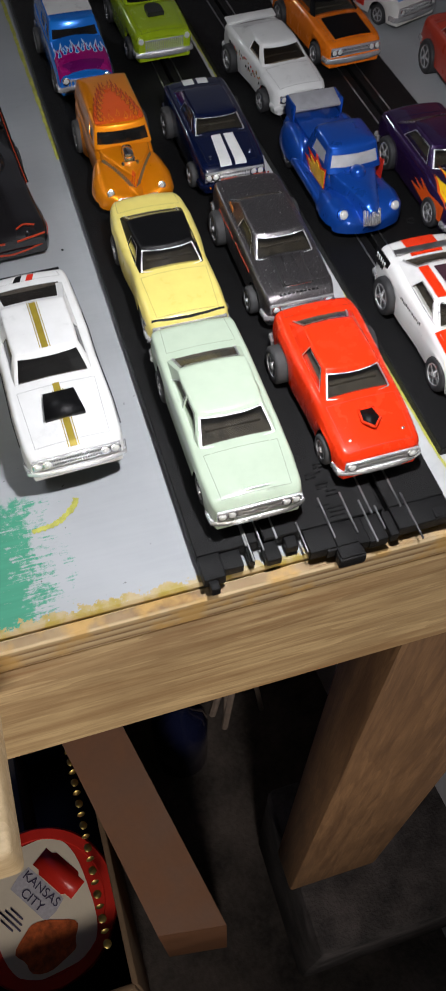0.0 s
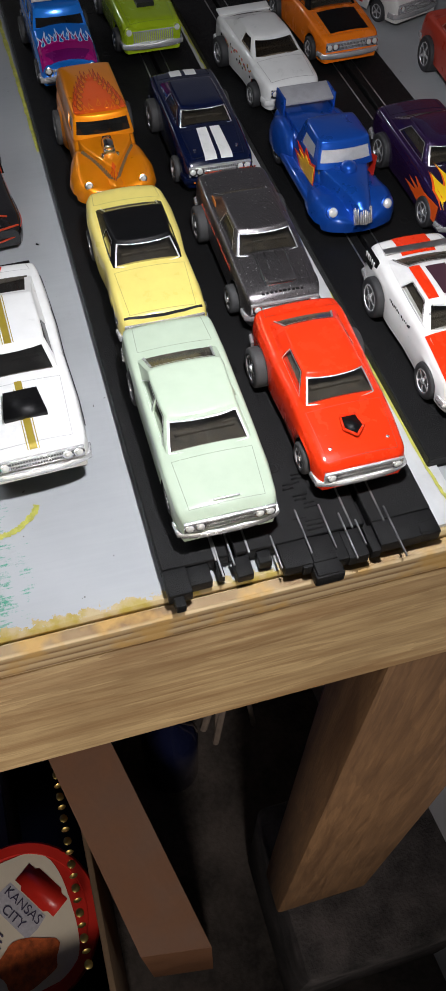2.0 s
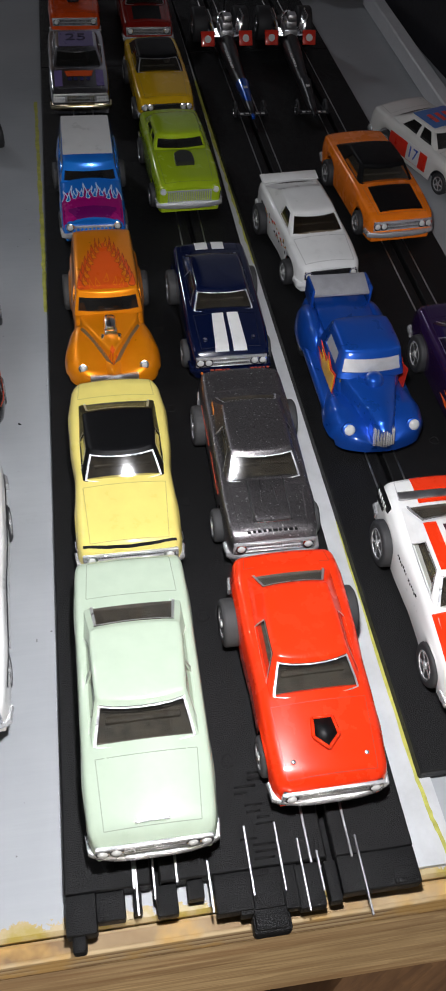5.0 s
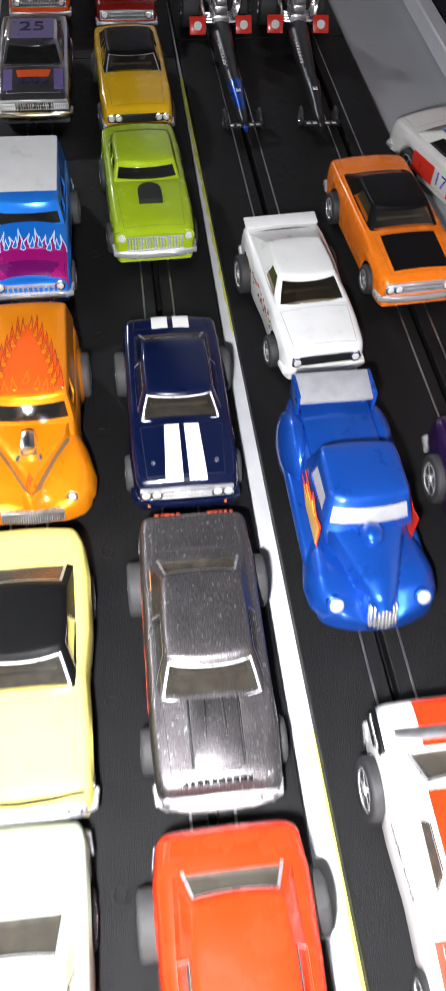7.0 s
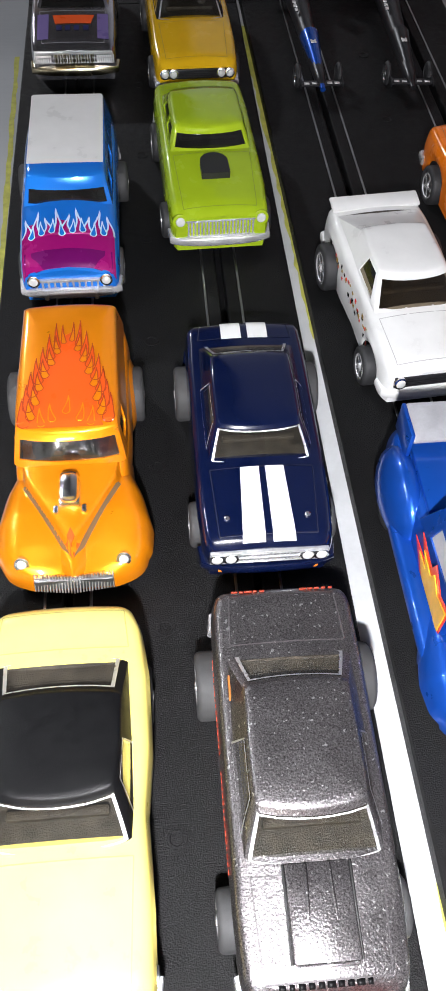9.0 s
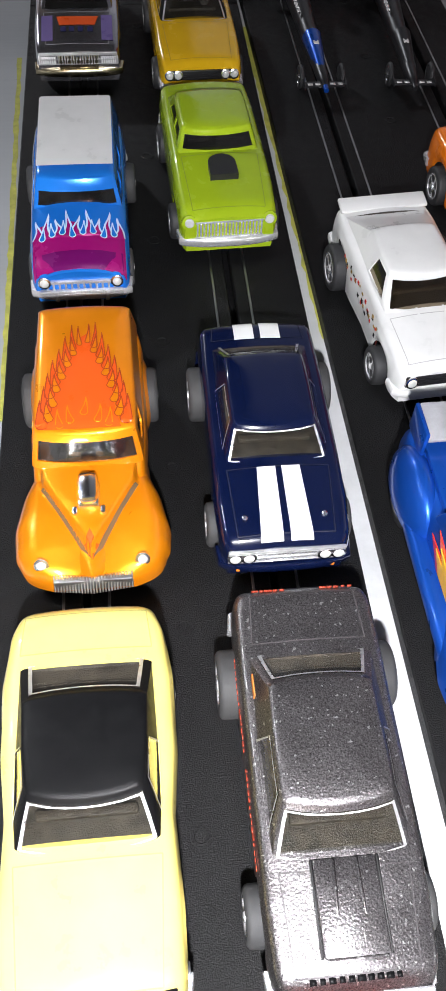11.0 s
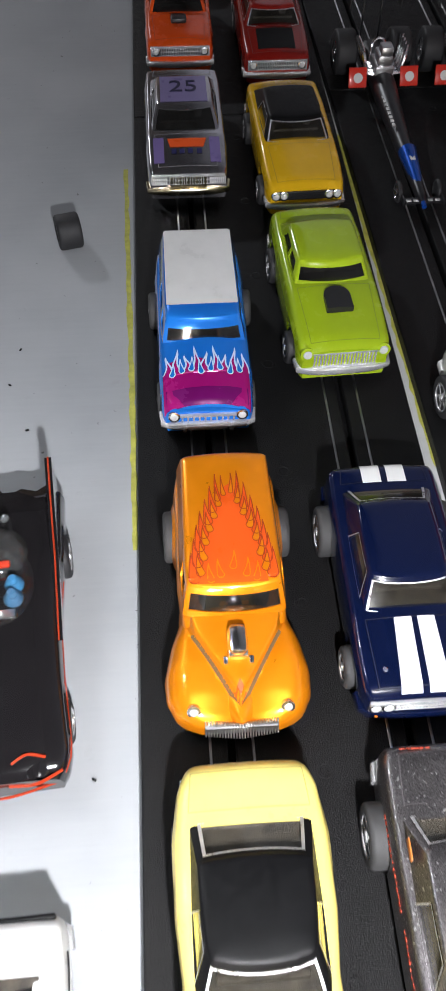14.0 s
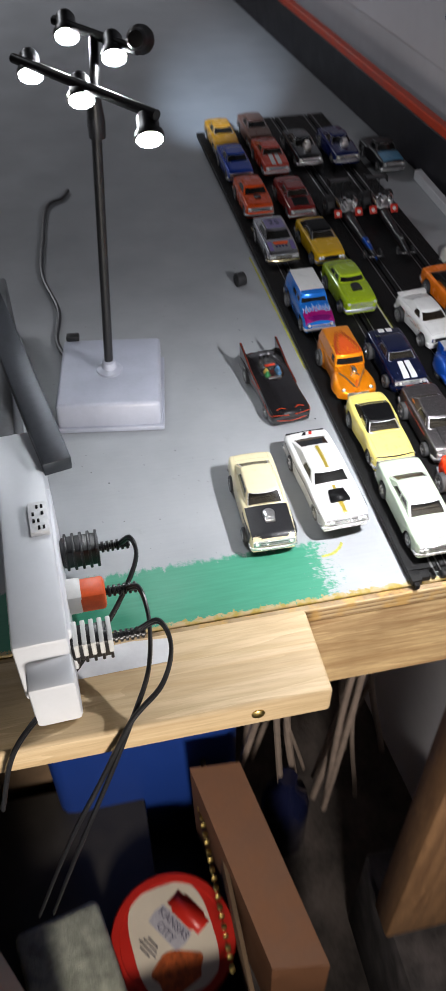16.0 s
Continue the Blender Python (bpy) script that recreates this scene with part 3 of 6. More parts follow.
BOARD, PLY = board_paint(), ply_edge()
PINE = wood("weathered_pine", (0.60, 0.43, 0.22), (0.33, 0.19, 0.08), 0, 12, 34)
FRESH = wood("fresh_pine", (0.68, 0.52, 0.31), (0.54, 0.37, 0.19), 0, 16, 24)
LEGWOOD = wood("brown_framing_wood", (0.20, 0.105, 0.045), (0.105, 0.05, 0.02), 2, 12, 26)
CARD = plain("brown_hardboard", (0.16, 0.066, 0.028), 0.7, 0, 0.25, 20, 0.3, 0.0005)
TRACK = plain("black_track_plastic", (0.0062, 0.0062, 0.0066), 0.5, 0, 0.45, 420, 1.0, 0.00022, 0.22)
STEEL = plain("track_rail_steel", (0.45, 0.45, 0.46), 0.35, 1.0, 0.35, 200, 0.1)
YELLOWLINE = plain("yellow_line_paint", (0.50, 0.49, 0.09), 0.6, 0, 0.4, 300)
STRIPWHITE = plain("pale_grey_strip", (0.54, 0.55, 0.56), 0.5, 0, 0.15, 120)
CONCRETE = plain("stained_concrete", (0.10, 0.082, 0.074), 0.85, 0, 0.85, 18, 0.6, 0.002)
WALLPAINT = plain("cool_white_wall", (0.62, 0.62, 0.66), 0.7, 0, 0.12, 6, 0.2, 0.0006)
# for unseen walls and ceiling, coloured dark to cut bounce light and sheen
LOWBOUNCE_WALL = plain("low_bounce_dark_wall", (0.13, 0.12, 0.12), 0.8, 0, 0.2, 6, 0.2, 0.0006)
BLACKBOARD = plain("black_barrier_paint", (0.012, 0.011, 0.016), 0.6, 0, 0.4, 30, 0.3, 0.0004)
REDTAPE = plain("red_edge_tape", (0.60, 0.06, 0.02), 0.5, 0, 0.25, 80)
FLOOR_Z = -0.90
WALL_TURN = 4.57   # the right wall runs a little inward

single("floor", box(0.0, 0.5, FLOOR_Z - .05, 4.0, 4.6, .1, 0), CONCRETE, "stained grey concrete floor below the table", "floor", kind="structure", scale=1.0, smooth=False)
single("wall_west", box(-1.05, 0.5, 0.45, .1, 4.6, 2.7, 0), LOWBOUNCE_WALL, "plain dark wall of the dim room", "wall", kind="structure", scale=1.0, smooth=False)
single("wall_south", box(0, -1.6, 0.45, 4.0, .1, 2.7, 0), LOWBOUNCE_WALL, "plain dark wall of the dim room", "wall", kind="structure", scale=1.0, smooth=False)
BRICKY = plain("rough_brown_block_wall", (0.30, 0.22, 0.17), 0.85, 0, 0.55, 9, 0.7, 0.004)
single("wall_north", box(0, 2.2, 0.45, 4.0, .1, 2.7, 0), BRICKY, "rough brownish block wall behind the table", "wall", kind="structure", scale=1.0, smooth=False)
single("ceiling", box(0, 0.4, 1.75, 4.2, 4.8, .1, 0), LOWBOUNCE_WALL, "plain dark ceiling above the table", "ceiling", kind="structure", scale=1.0, smooth=False)
wm = pose(0.210, 0.30, 0, 0, 0, WALL_TURN)
single("wall_east", box(0.085, .5, 0.40, .1, 4.4, 2.7, 0), WALLPAINT, "cool white wall beside the table", "wall", wm, kind="structure", scale=1.0, smooth=False)

# table: painted board on a pine frame
table = thing("table", "long grey-painted plywood table on rough pine framing", "table")
X0, X1, Y1 = -0.62, 0.235, 1.95
part("tabletop", box((X0 + X1) / 2, Y1 / 2 + .002, -0.0045, X1 - X0, Y1 - .004, .009, .0008, 1), BOARD, table, "grey-painted plywood board with a green paint patch", scale=1.0)
part("plywood_edge", box((X0 + X1) / 2, .0018, -0.0066, X1 - X0, .004, .0110, .0008, 1), PLY, table, "bare splintered plywood edge", scale=1.0)
apron = box((X0 + X1) / 2, .0165, -0.0445, X1 - X0, .034, .065, .0012, 2)
part("apron", apron, PINE, table, "weathered pine front rail", scale=1.0)
part("side_rail", box(-.55, 1.0, -.0465, .034, 1.9, .067, .003), PINE, table, scale=1.0)
for lx, ly in ((-0.58, .06), (-0.58, 1.85), (0.19, 1.85)):
    part("leg", box(lx, ly, (FLOOR_Z - .08) / 2, .038, .089, -FLOOR_Z - .08, .003), LEGWOOD, table, scale=1.0)
part("leg", box(.1300, .031, -.375, .089, .038, .60, .003), LEGWOOD, table, "brown two-by-four front leg", scale=1.0)

# the pale strip between the two tracks and the painted lines
strip = [(.0725, .006), (.0835, .006), (.0815, .08), (.0795, .24), (.0775, .40), (.0735, .62), (.0725, .62)]
single("divider_strip", prism(strip, 0, .0014), STRIPWHITE, "pale grey strip between the two black tracks", "divider", kind="structure", scale=1.0, smooth=False)


def painted_line(pts, wide):
    random.seed(len(pts) * 7 + 3)
    path = smooth_path([(x, y, .0002) for x, y in pts], 14)
    v, f = [], []
    for i, q in enumerate(path):
        d_ = (path[min(i + 1, len(path) - 1)] - path[max(i - 1, 0)]).normalized()
        s_ = Vector((-d_.y, d_.x, 0)) * wide / 2
        v += [q + s_ * random.uniform(.6, 1.25), q - s_ * random.uniform(.6, 1.25)]
    return v, [(2 * i, 2 * i + 1, 2 * i + 3, 2 * i + 2) for i in range(len(path) - 1)]


for nm, pts, wide, dz in (("yellow_line", [(-.0012, .205), (-.0016, .25), (-.0024, .30), (-.0034, .365)], .0016, 0), ("yellow_line", [(.0778, .225), (.0772, .27), (.0760, .33), (.0750, .38)], .0026, .0016),
                          ("yellow_line", [(.0815, .007), (.0796, .03), (.0792, .10)], .0010, .0016), ("yellow_line", [(-.041, .0335), (-.034, .0345), (-.0285, .0385), (-.027, .0415)], .0018, 0)):
    single(nm, painted_line(pts, wide), YELLOWLINE, "ragged yellow paint line", "paint line", pose(0, 0, dz), kind="structure", scale=1.0)


# ---- track ----
def track_piece(length, width=73.5, lanes=(18.5, 55.5)):
    """One length of two-lane slot track: flat bed with slots; the bed strips are one part, each rail another."""
    cuts = [0.0]
    for c in lanes:
        cuts += [c - .85, c + .85]
    cuts.append(width)
    beds = []
    for k in range(0, len(cuts), 2):
        beds.append(box((cuts[k] + cuts[k + 1]) / 2, length / 2, 3.1, cuts[k + 1] - cuts[k], length - .3, 3.8, .35, 1))
    beds.append(box(width / 2, length / 2, .6, width - .6, length - .5, 1.2, .2, 1))
    # studs moulded in the bed
    for y in np.arange(24, length, 38):
        beds.append(moved(lathe([(1.9, 4.9), (1.8, 5.15), (1.2, 5.15), (1.0, 4.95), (0, 4.95)], 14), at(sum(lanes) / 2, y, 0)))
    rails = [box(c + s * 4.4, length / 2, 4.95, .55, length + .6, .5, .1, 1) for c in lanes for s in (-1, 1)]
    return make(*join(*beds)), [make(*r) for r in rails]


def lay_track(name, m, lengths, label):
    tr = thing(name, label, "slot track", m, kind="structure")
    y, cache = 0.0, {}
    for length in lengths:
        if length not in cache:
            cache[length] = track_piece(length)
        bed, rails = cache[length]
        ob = part("track_piece", bed, TRACK, tr)
        ob.location = (0, y * .001, 0)
        for r in rails:
            part("rail", r, STEEL, ob)
        y += length
    return tr


near = lay_track("left_track", pose(0, .0095, 0), [381, 229], "black plastic two-lane slot car track on the board")
lay_track("right_track", pose(.0800, .0245, 0, 0, 0, 0.75), [381, 238], "black plastic two-lane slot car track beside the strip")
# the joiners that stick out of the left track's front end
part("side_tab", join(box(3.2, -3.6, 2.9, 6.2, 7.6, 4.2, .5), box(2.6, -8.6, 2.4, 2.8, 3.4, 3.4, .6), box(9.0, -2.6, 2.4, 6.0, 5.6, 3.6, .5)), TRACK, near)
part("bed_tongue", join(box(36, -3.6, 2.8, 11.5, 7.6, 4.0, .4), box(65.0, -3.4, 2.8, 17.0, 7.4, 4.0, .4), box(50.0, -4.4, 2.8, 5.5, 8.6, 3.8, .4)), TRACK, near)
part("joiner_pin", join(box(14.6, -2.2, 2.6, 1.6, 5.0, 3.0, .3), box(20.5, -3.0, 2.4, 4.4, 6.0, 3.2, .5), box(26.5, -1.8, 2.6, 3.5, 3.8, 3.0, .4), box(55.0, -4.2, 2.6, 2.6, 8.0, 3.6, .4), box(59.6, -2.6, 2.4, 3.0, 5.4, 3.2, .4)), TRACK, near)
part("lock_tab", join(box(41.5, -4.0, 2.6, 13, 8.4, 3.6, .3), box(41.0, -8.4, 3.4, 7.0, 6.4, 3.2, .7), box(41.0, -10.2, 2.4, 8.0, 4.0, 4.2, .8), box(41.0, -4.5, 4.75, 6.4, 6.5, 1.2, .4)), TRACK, near, "wide black locking tab")
part("corner_peg", join(box(70.6, -5.2, 3.0, 5.4, 4.0, 4.2, .6), box(69.0, -6.2, 5.0, 2.6, 1.2, .8, .2)), TRACK, near)
for x, y0, y1 in ((14.6, -5.5, 8), (18.2, -3, 10), (29.5, -7, 3), (38.2, -5, 9), (44.8, -5, 9), (49.0, -9.4, 5), (52.6, -6, 2), (61.4, -12.0, 4)):
    part("rail", box(x, (y0 + y1) / 2, 5.15, .5, y1 - y0, .6, .1, 1), STEEL, near)
random.seed(5)
for k in range(3):
    part("moulded_mark", join(*[box(40.2 + random.uniform(-1.5, 3), 2.0 + k * 7 + j * 1.4, 5.06, random.uniform(2.5, 5), .5, .2, 0) for j in range(4)]), TRACK, near)


# ---- the cars on the left track ----
LANE1, LANE2 = .0190, .0570
mint = paint("mint_green_enamel", (0.41, 0.49, 0.38), 0.32)
car, _ = toy_car("pale mint green hardtop toy car with chrome bumpers", place_car(.0190, .0145, 67.5), Shell(67.5, 27.5, r=1.4), mint,
                 dict(c=(.275, .40, .66, .785), hwb=11.6, hwr=9.6, rear_w=10.4, zroof=19.8, crown=.8, bow=1.1, side=((.08, .42), (.47, .78))), lamps=4)
sh = Shell(67.5, 27.5, r=1.4)
part("hood_crease", join(sh.stripe(-8.6, -8.2, .05, .26, .15), sh.stripe(8.2, 8.6, .05, .26, .15), sh.stripe(-.3, .3, .04, .12, .15)), mint, car)
part("hood_ornament", box(0, -30.6, 14.5, 7, .5, .5, .2), BRIGHT, car)

hot_red = paint("orange_red_enamel", (0.70, 0.032, 0.005), 0.25, coat=.7)
sh = Shell(57.5, 27.5, top=[(0, 9.8), (.012, 11.8), (.06, 12.8), (.28, 14.8), (.35, 15.4), (.7, 16.6), (.9, 17.6), (.985, 17.2), (1, 13)], r=2.6, hw=[(0, .80), (.012, .87), (.05, .93), (.2, .97), (.45, .96), (.62, 1), (.85, 1.0), (.96, .95), (1, .86)])
car, rz = toy_car("bright orange-red muscle toy car with black hood scoop", place_car(.0572, .0205, 57.5, turn=.5), sh, hot_red,
                  dict(c=(.33, .455, .775, .875), hwb=10.6, hwr=8.3, zroof=19.9, crown=.8, bow=1.2, side=((.10, .56),)), rear=(6.0, 7.5), out=(.5, 3.0), rubber=GREYRUBBER)
bulge = [(-2.8, -1.0), (0, -3.8), (2.8, -1.0), (2.2, 3.2), (-2.2, 3.2)]
part("hood_scoop", moved(prism(bulge, -.4, .45), at(0, -18.2, sh.z(0, -18.2))), MATTBLACK, car, "black hood scoop opening")
part("scoop_rim", moved(join(*[tube([(*bulge[k], .3), (*bulge[(k + 1) % 5], .3)], .45, 6) for k in range(5)]), at(0, -18.2, sh.z(0, -18.2))), hot_red, car)
for s_ in (-1, 1):
    part("hood_pin", moved(lathe([(.5, 0), (.5, .4), (.2, .6), (0, .6)], 10), at(s_ * 8.0, -23.5, sh.z(8.0, -23.5) - .1)), CHROME, car)
part("boot_ridge", sh.stripe(-8, 8, .90, .915, .25), hot_red, car)

butter = paint("butter_yellow_enamel", (0.74, 0.62, 0.17), 0.3)
bell = [(0, .86), (.012, .93), (.05, .96), (.2, .97), (.42, .93), (.58, 1.0), (.78, 1.0), (.92, .93), (.985, .82), (1, .76)]
sh = Shell(60, 28.0, hw=bell, r=2.4, top=[(0, 10.5), (.012, 12.6), (.05, 13.4), (.3, 15.2), (.38, 15.6), (.7, 16.2), (.93, 16.6), (.985, 16), (1, 13)])
car, _ = toy_car("pale butter yellow coupe toy car with black vinyl roof", place_car(.0200, .0855, 60), sh, butter,
                 dict(c=(.345, .455, .70, .82), hwb=11.0, hwr=8.8, rear_w=10.0, zroof=20.0, crown=.8, bow=1.3, side=((.12, .50),)), roof=MATTBLACK, lamps=2)
part("nose_band", sh.outline([(-11.8, .028), (-6, .016), (0, .011), (6, .016), (11.8, .028)], .6, .12), MATTBLACK, car)
part("hood_ridge", join(sh.stripe(-.25, .25, .05, .30, .2), sh.stripe(-7.6, -7.2, .05, .28, .15), sh.stripe(7.2, 7.6, .05, .28, .15)), butter, car)
for s_ in (-1, 1):
    part("side_marker", box(s_ * 13.5, -26, 10.5, .5, 2.4, .9, .1), CHROME, car)

gunmetal = paint("charcoal_metal_flake", (0.105, 0.093, 0.097), 0.34, 0.9, 0.5, 0.45)
sh = Shell(62, 25.0, r=1.5, top=[(0, 10.8), (.012, 12.8), (.05, 13.6), (.3, 15.4), (.38, 15.8), (.7, 16.2), (.95, 16.4), (.985, 15.8), (1, 13)])
car, rz = toy_car("charcoal metallic muscle toy car with worn red side lettering", place_car(.0568, .0845, 62, turn=-.3), sh, gunmetal,
                  dict(c=(.28, .385, .685, .79), hwb=10.6, hwr=8.6, zroof=20.0, crown=.9, bow=1.1, side=((.10, .55),)), rear=(6.0, 7.0), out=(2.0, 2.9), rubber=GREYRUBBER)
part("hood_scoop", moved(join(box(0, 0, .35, 9.5, 13.0, 1.3, .5), box(0, -6.6, .5, 8.6, .5, .8, .1)), at(0, -20.5, sh.z(0, -20.5) - .2, 2)), gunmetal, car, "flat charcoal hood scoop")
for s_ in (-1, 1):
    part("scoop_seam", tube([(s_ * 4.9, -26.8, sh.z(4.9, -26.8) + .25), (s_ * 4.9, -14.2, sh.z(4.9, -14.2) + .25)], .22, 6), LINE, car)
    part("scoop_crease", tube([(s_ * 2.2, -26.6, sh.z(2, -26.6) + .72), (s_ * 1.7, -14.4, sh.z(2, -14.4) + .72)], .25, 6), gunmetal, car)
part("scoop_mouth", box(0, -27.3, sh.z(0, -27) + .3, 8.6, .3, .7, .1), CHROME, car)
random.seed(11)
redmark = plain("worn_red_lettering", (0.42, 0.05, 0.02), 0.6, 0, .5, 900)
part("lettering", join(*[box(-sh.half(y) * 1.0 - .02, y, 12.2 + random.uniform(-.3, .3), .12, random.uniform(.4, .9), random.uniform(.5, 1.3), 0) for y in np.arange(-14, 20, 1.1) if abs(y - 2) > 1.4]), redmark, car)
part("lettering", join(*[box(x, 29.9, 16.1, random.uniform(.6, 1.4), .25, .5, 0) for x in list(np.arange(-8, -3, 1.2)) + list(np.arange(4, 9, 1.2))]), redmark, car)
part("lettering", join(*[moved(box(0, 0, 0, random.uniform(.6, 1.2), .9, .12, 0), at(x, -29.3, sh.z(x, -29.3) + .1)) for x in np.arange(-6.5, 7, 1.35) if abs(x + .5) > .6]), MATTBLACK, car)
part("rear_quarter_decal", box(-10.4, 12.0, 18.0, .3, 3.6, 1.8, .1), plain("orange_brown_decal", (.5, .16, .03)), car)

tangerine = paint("candy_orange", (0.82, 0.25, 0.004), 0.32, 0.4, 0.8)
flame_red = paint("flame_red_ink", (0.70, 0.09, 0.01), 0.3)
ink = paint("dark_red_outline_ink", (0.34, 0.035, 0.008), 0.4)


def fender(sgn, y, x, rx, ry, rz, z, end=2.2):
    return moved(([(rx * math.sin(t) * math.cos(p), ry * math.sin(t) * math.sin(p), rz * math.cos(t)) for t in np.linspace(0.02, end, 14) for p in np.linspace(0, 2 * math.pi, 25)],
                  [(i * 25 + j, i * 25 + j + 1, (i + 1) * 25 + j + 1, (i + 1) * 25 + j) for i in range(13) for j in range(24)]), at(sgn * x, y, z))


def winged_front(L, wide, crest, hood_half, hood_z, end, ridge=9.6, dip=2.2, crown=1.0, axle=.17):
    """The front of a pre-war body: two round wings and a raised hood between them. Returns the shape and its height function."""
    w_, c_, h_, z_ = (curve(q, .008) for q in (wide, crest, hood_half, hood_z))

    def height(x, y):
        t = y / L + .5
        a, w, c, h = abs(x), w_(t), c_(t), max(.05, h_(t))
        if a > min(ridge, w * .72):
            q = (a - min(ridge, w * .72)) / (w - min(ridge, w * .72))
            z = c - (c - 5.2) * (1 - math.sqrt(max(0, 1 - min(1, q) ** 2)))
        else:
            z = c - dip * (1 - a / min(ridge, w * .72)) ** 2
        k = min(1, max(0, (h - a) / .9))
        k = k * k * (3 - 2 * k)
        return max(z, z + (z_(t) + crown * (1 - min(1, a / h) ** 2) - z) * k)

    v, n, m = [], 56, 60
    for i in range(n + 1):
        y = (i / n * end - .5) * L
        w, d = w_(i / n * end), y - (axle - .5) * L
        low = 3.6 if abs(d) > 5.8 else max(3.6, 4.6 + math.sqrt(5.8 ** 2 - d * d) - .8)
        row = [(w * (2 * j / m - 1), y, height(w * (2 * j / m - 1), y)) for j in range(m + 1)]
        v += [(-w * .985, y, min(low, row[0][2] - .1))] + row + [(w * .985, y, min(low, row[-1][2] - .1))]
    m += 3
    f = [(i * m + j, (i + 1) * m + j, (i + 1) * m + j + 1, i * m + j + 1) for i in range(n) for j in range(m - 1)]
    return (v, f + [tuple(range(m)), tuple(n * m + j for j in range(m))]), height


hood = [(0, .30), (.015, .42), (.06, .52), (.2, .74), (.34, .94), (.5, 1), (.9, 1.0), (.975, .95), (1, .88)]
sh = Shell(60, 23.5, hw=hood, top=[(0, 7), (.02, 7.6), (.1, 8.4), (.3, 11.5), (.35, 15.6), (.75, 16.4), (.93, 16.2), (.985, 15), (1, 12)], r=3.0, crown=1.6, arch=(.1, .1))
car, rz = toy_car("candy orange panel van toy car with red flame roof", place_car(.0205, .1550, 60), sh, tangerine,
                  dict(c=(.345, .395, .945, .99), hwb=11.0, hwr=9.8, zroof=22.2, crown=1.3, bow=1.2, side=((.06, .22),), trim=False, base=(15.6, 14.6), band=(.22, .80)),
                  glassy=DARKGLASS, bumper=False, grille="", lamps=0, lines=False, rear=(6.0, 6.0), out=(1.8, 2.6), wheels=(.17, .77), rubber=GREYRUBBER)
front, hood_top = winged_front(60, [(0, 7.0), (.01, 10.4), (.04, 13.0), (.10, 14.8), (.18, 15.2), (.28, 13.9), (.37, 11.9), (.46, 11.5)],
                               [(0, 7.2), (.03, 9.0), (.10, 10.8), (.2, 12.4), (.3, 12.6), (.4, 11.8), (.46, 11.4)],
                               [(0, .1), (.05, .3), (.29, 9.2), (.35, 9.9), (.46, 10.4)], [(0, 9.5), (.045, 11.0), (.12, 13.2), (.35, 15.6), (.46, 15.8)], .44)
part("front_wing", front, tangerine, car)
for s_ in (-1, 1):
    part("rear_wing", fender(s_, 16.2, 10.2, 3.0, 10.0, 8.0, 6.0), tangerine, car)
    lens = part("headlight", moved(lathe([(1.0, -.8), (1.0, .2), (.7, .6), (0, .8)], 16, "y"), at(s_ * 9.4, -27.4, 9.4, 30, 0, 180)), LENS, car)
    part("bezel", moved(lathe([(1.0, -.8), (1.4, -.6), (1.4, .2), (1.0, .3)], 16, "y"), at(s_ * 9.4, -27.4, 9.4, 30, 0, 180)), CHROME, lens)
part("grille", join(*[moved(box(x, 0, 0, .35, .8, 3.4, .1, 1), at(0, -30.9 + abs(x) * .12, 6.9, -35)) for x in np.linspace(-7.2, 7.2, 27)], box(0, -30.1, 6.4, 14.8, 1.2, 3.2, .5)), SATIN, car, "silver ribbed lower grille")
part("blower", moved(join(box(0, 0, 1.6, 4.2, 6.0, 3.0, .8), box(0, .2, 3.6, 3.8, 6.4, 2.8, 1.2), box(-2.6, -3.2, 1.2, 1.0, 1.6, 1.2, .3), box(2.6, -3.2, 1.2, 1.0, 1.6, 1.2, .3)), at(0, -16.2, 13.6)), CHROME, car, "chrome hood blower with twin pipes")
for s_ in (-1, 1):
    part("hood_seam", ribbon([(s_ * (.2 + 8.9 * k / 24), -27.0 + 14.4 * k / 24) for k in range(25)], .55, hood_top, .16), plain("dull_bronze_seam", (.16, .10, .05), .5), car)
part("nose_flame", sh.patch([(0, -28.0), (-2.4, -23.6), (-1.0, -24.9), (0, -22.9), (1.0, -24.9), (2.4, -23.6)], .25, hood_top), flame_red, car)
ry = -6.4
core = [(-8.6, 0), (-7.6, 3.4), (-6.9, 8.0), (-5.9, 12.4), (-4.4, 16.2), (-2.8, 20.0), (-1.0, 23.2), (.6, 24.2), (2.2, 20.8), (3.6, 17.0), (5.0, 13.4), (6.3, 9.0), (6.9, 4.2), (8.0, 0)]
part("flame", sh.patch([(x * .86, ry + y) for x, y in core], .16, rz), flame_red, car, "red flame print on the roof")
def drop(x, y, r, high, lean, n=10):
    """A flame's valley: round at the bottom, with a bent sharp tip; (x, y) points from tip to tip."""
    left = [(x - r * math.cos(a), y - r * math.sin(a)) for a in np.linspace(0, math.pi / 2, n)]
    right = [(2 * x - q, w) for q, w in left[::-1]][1:]
    up = [k / n for k in range(1, n + 1)]
    rise = [(lean * math.sin(1.9 * t), high * t, r * (1 - t) ** 1.3) for t in up]
    return [(x - w + q, y + h) for q, h, w in rise[::-1]] + left + right + [(x + w + q, y + h) for q, h, w in rise][:-1]


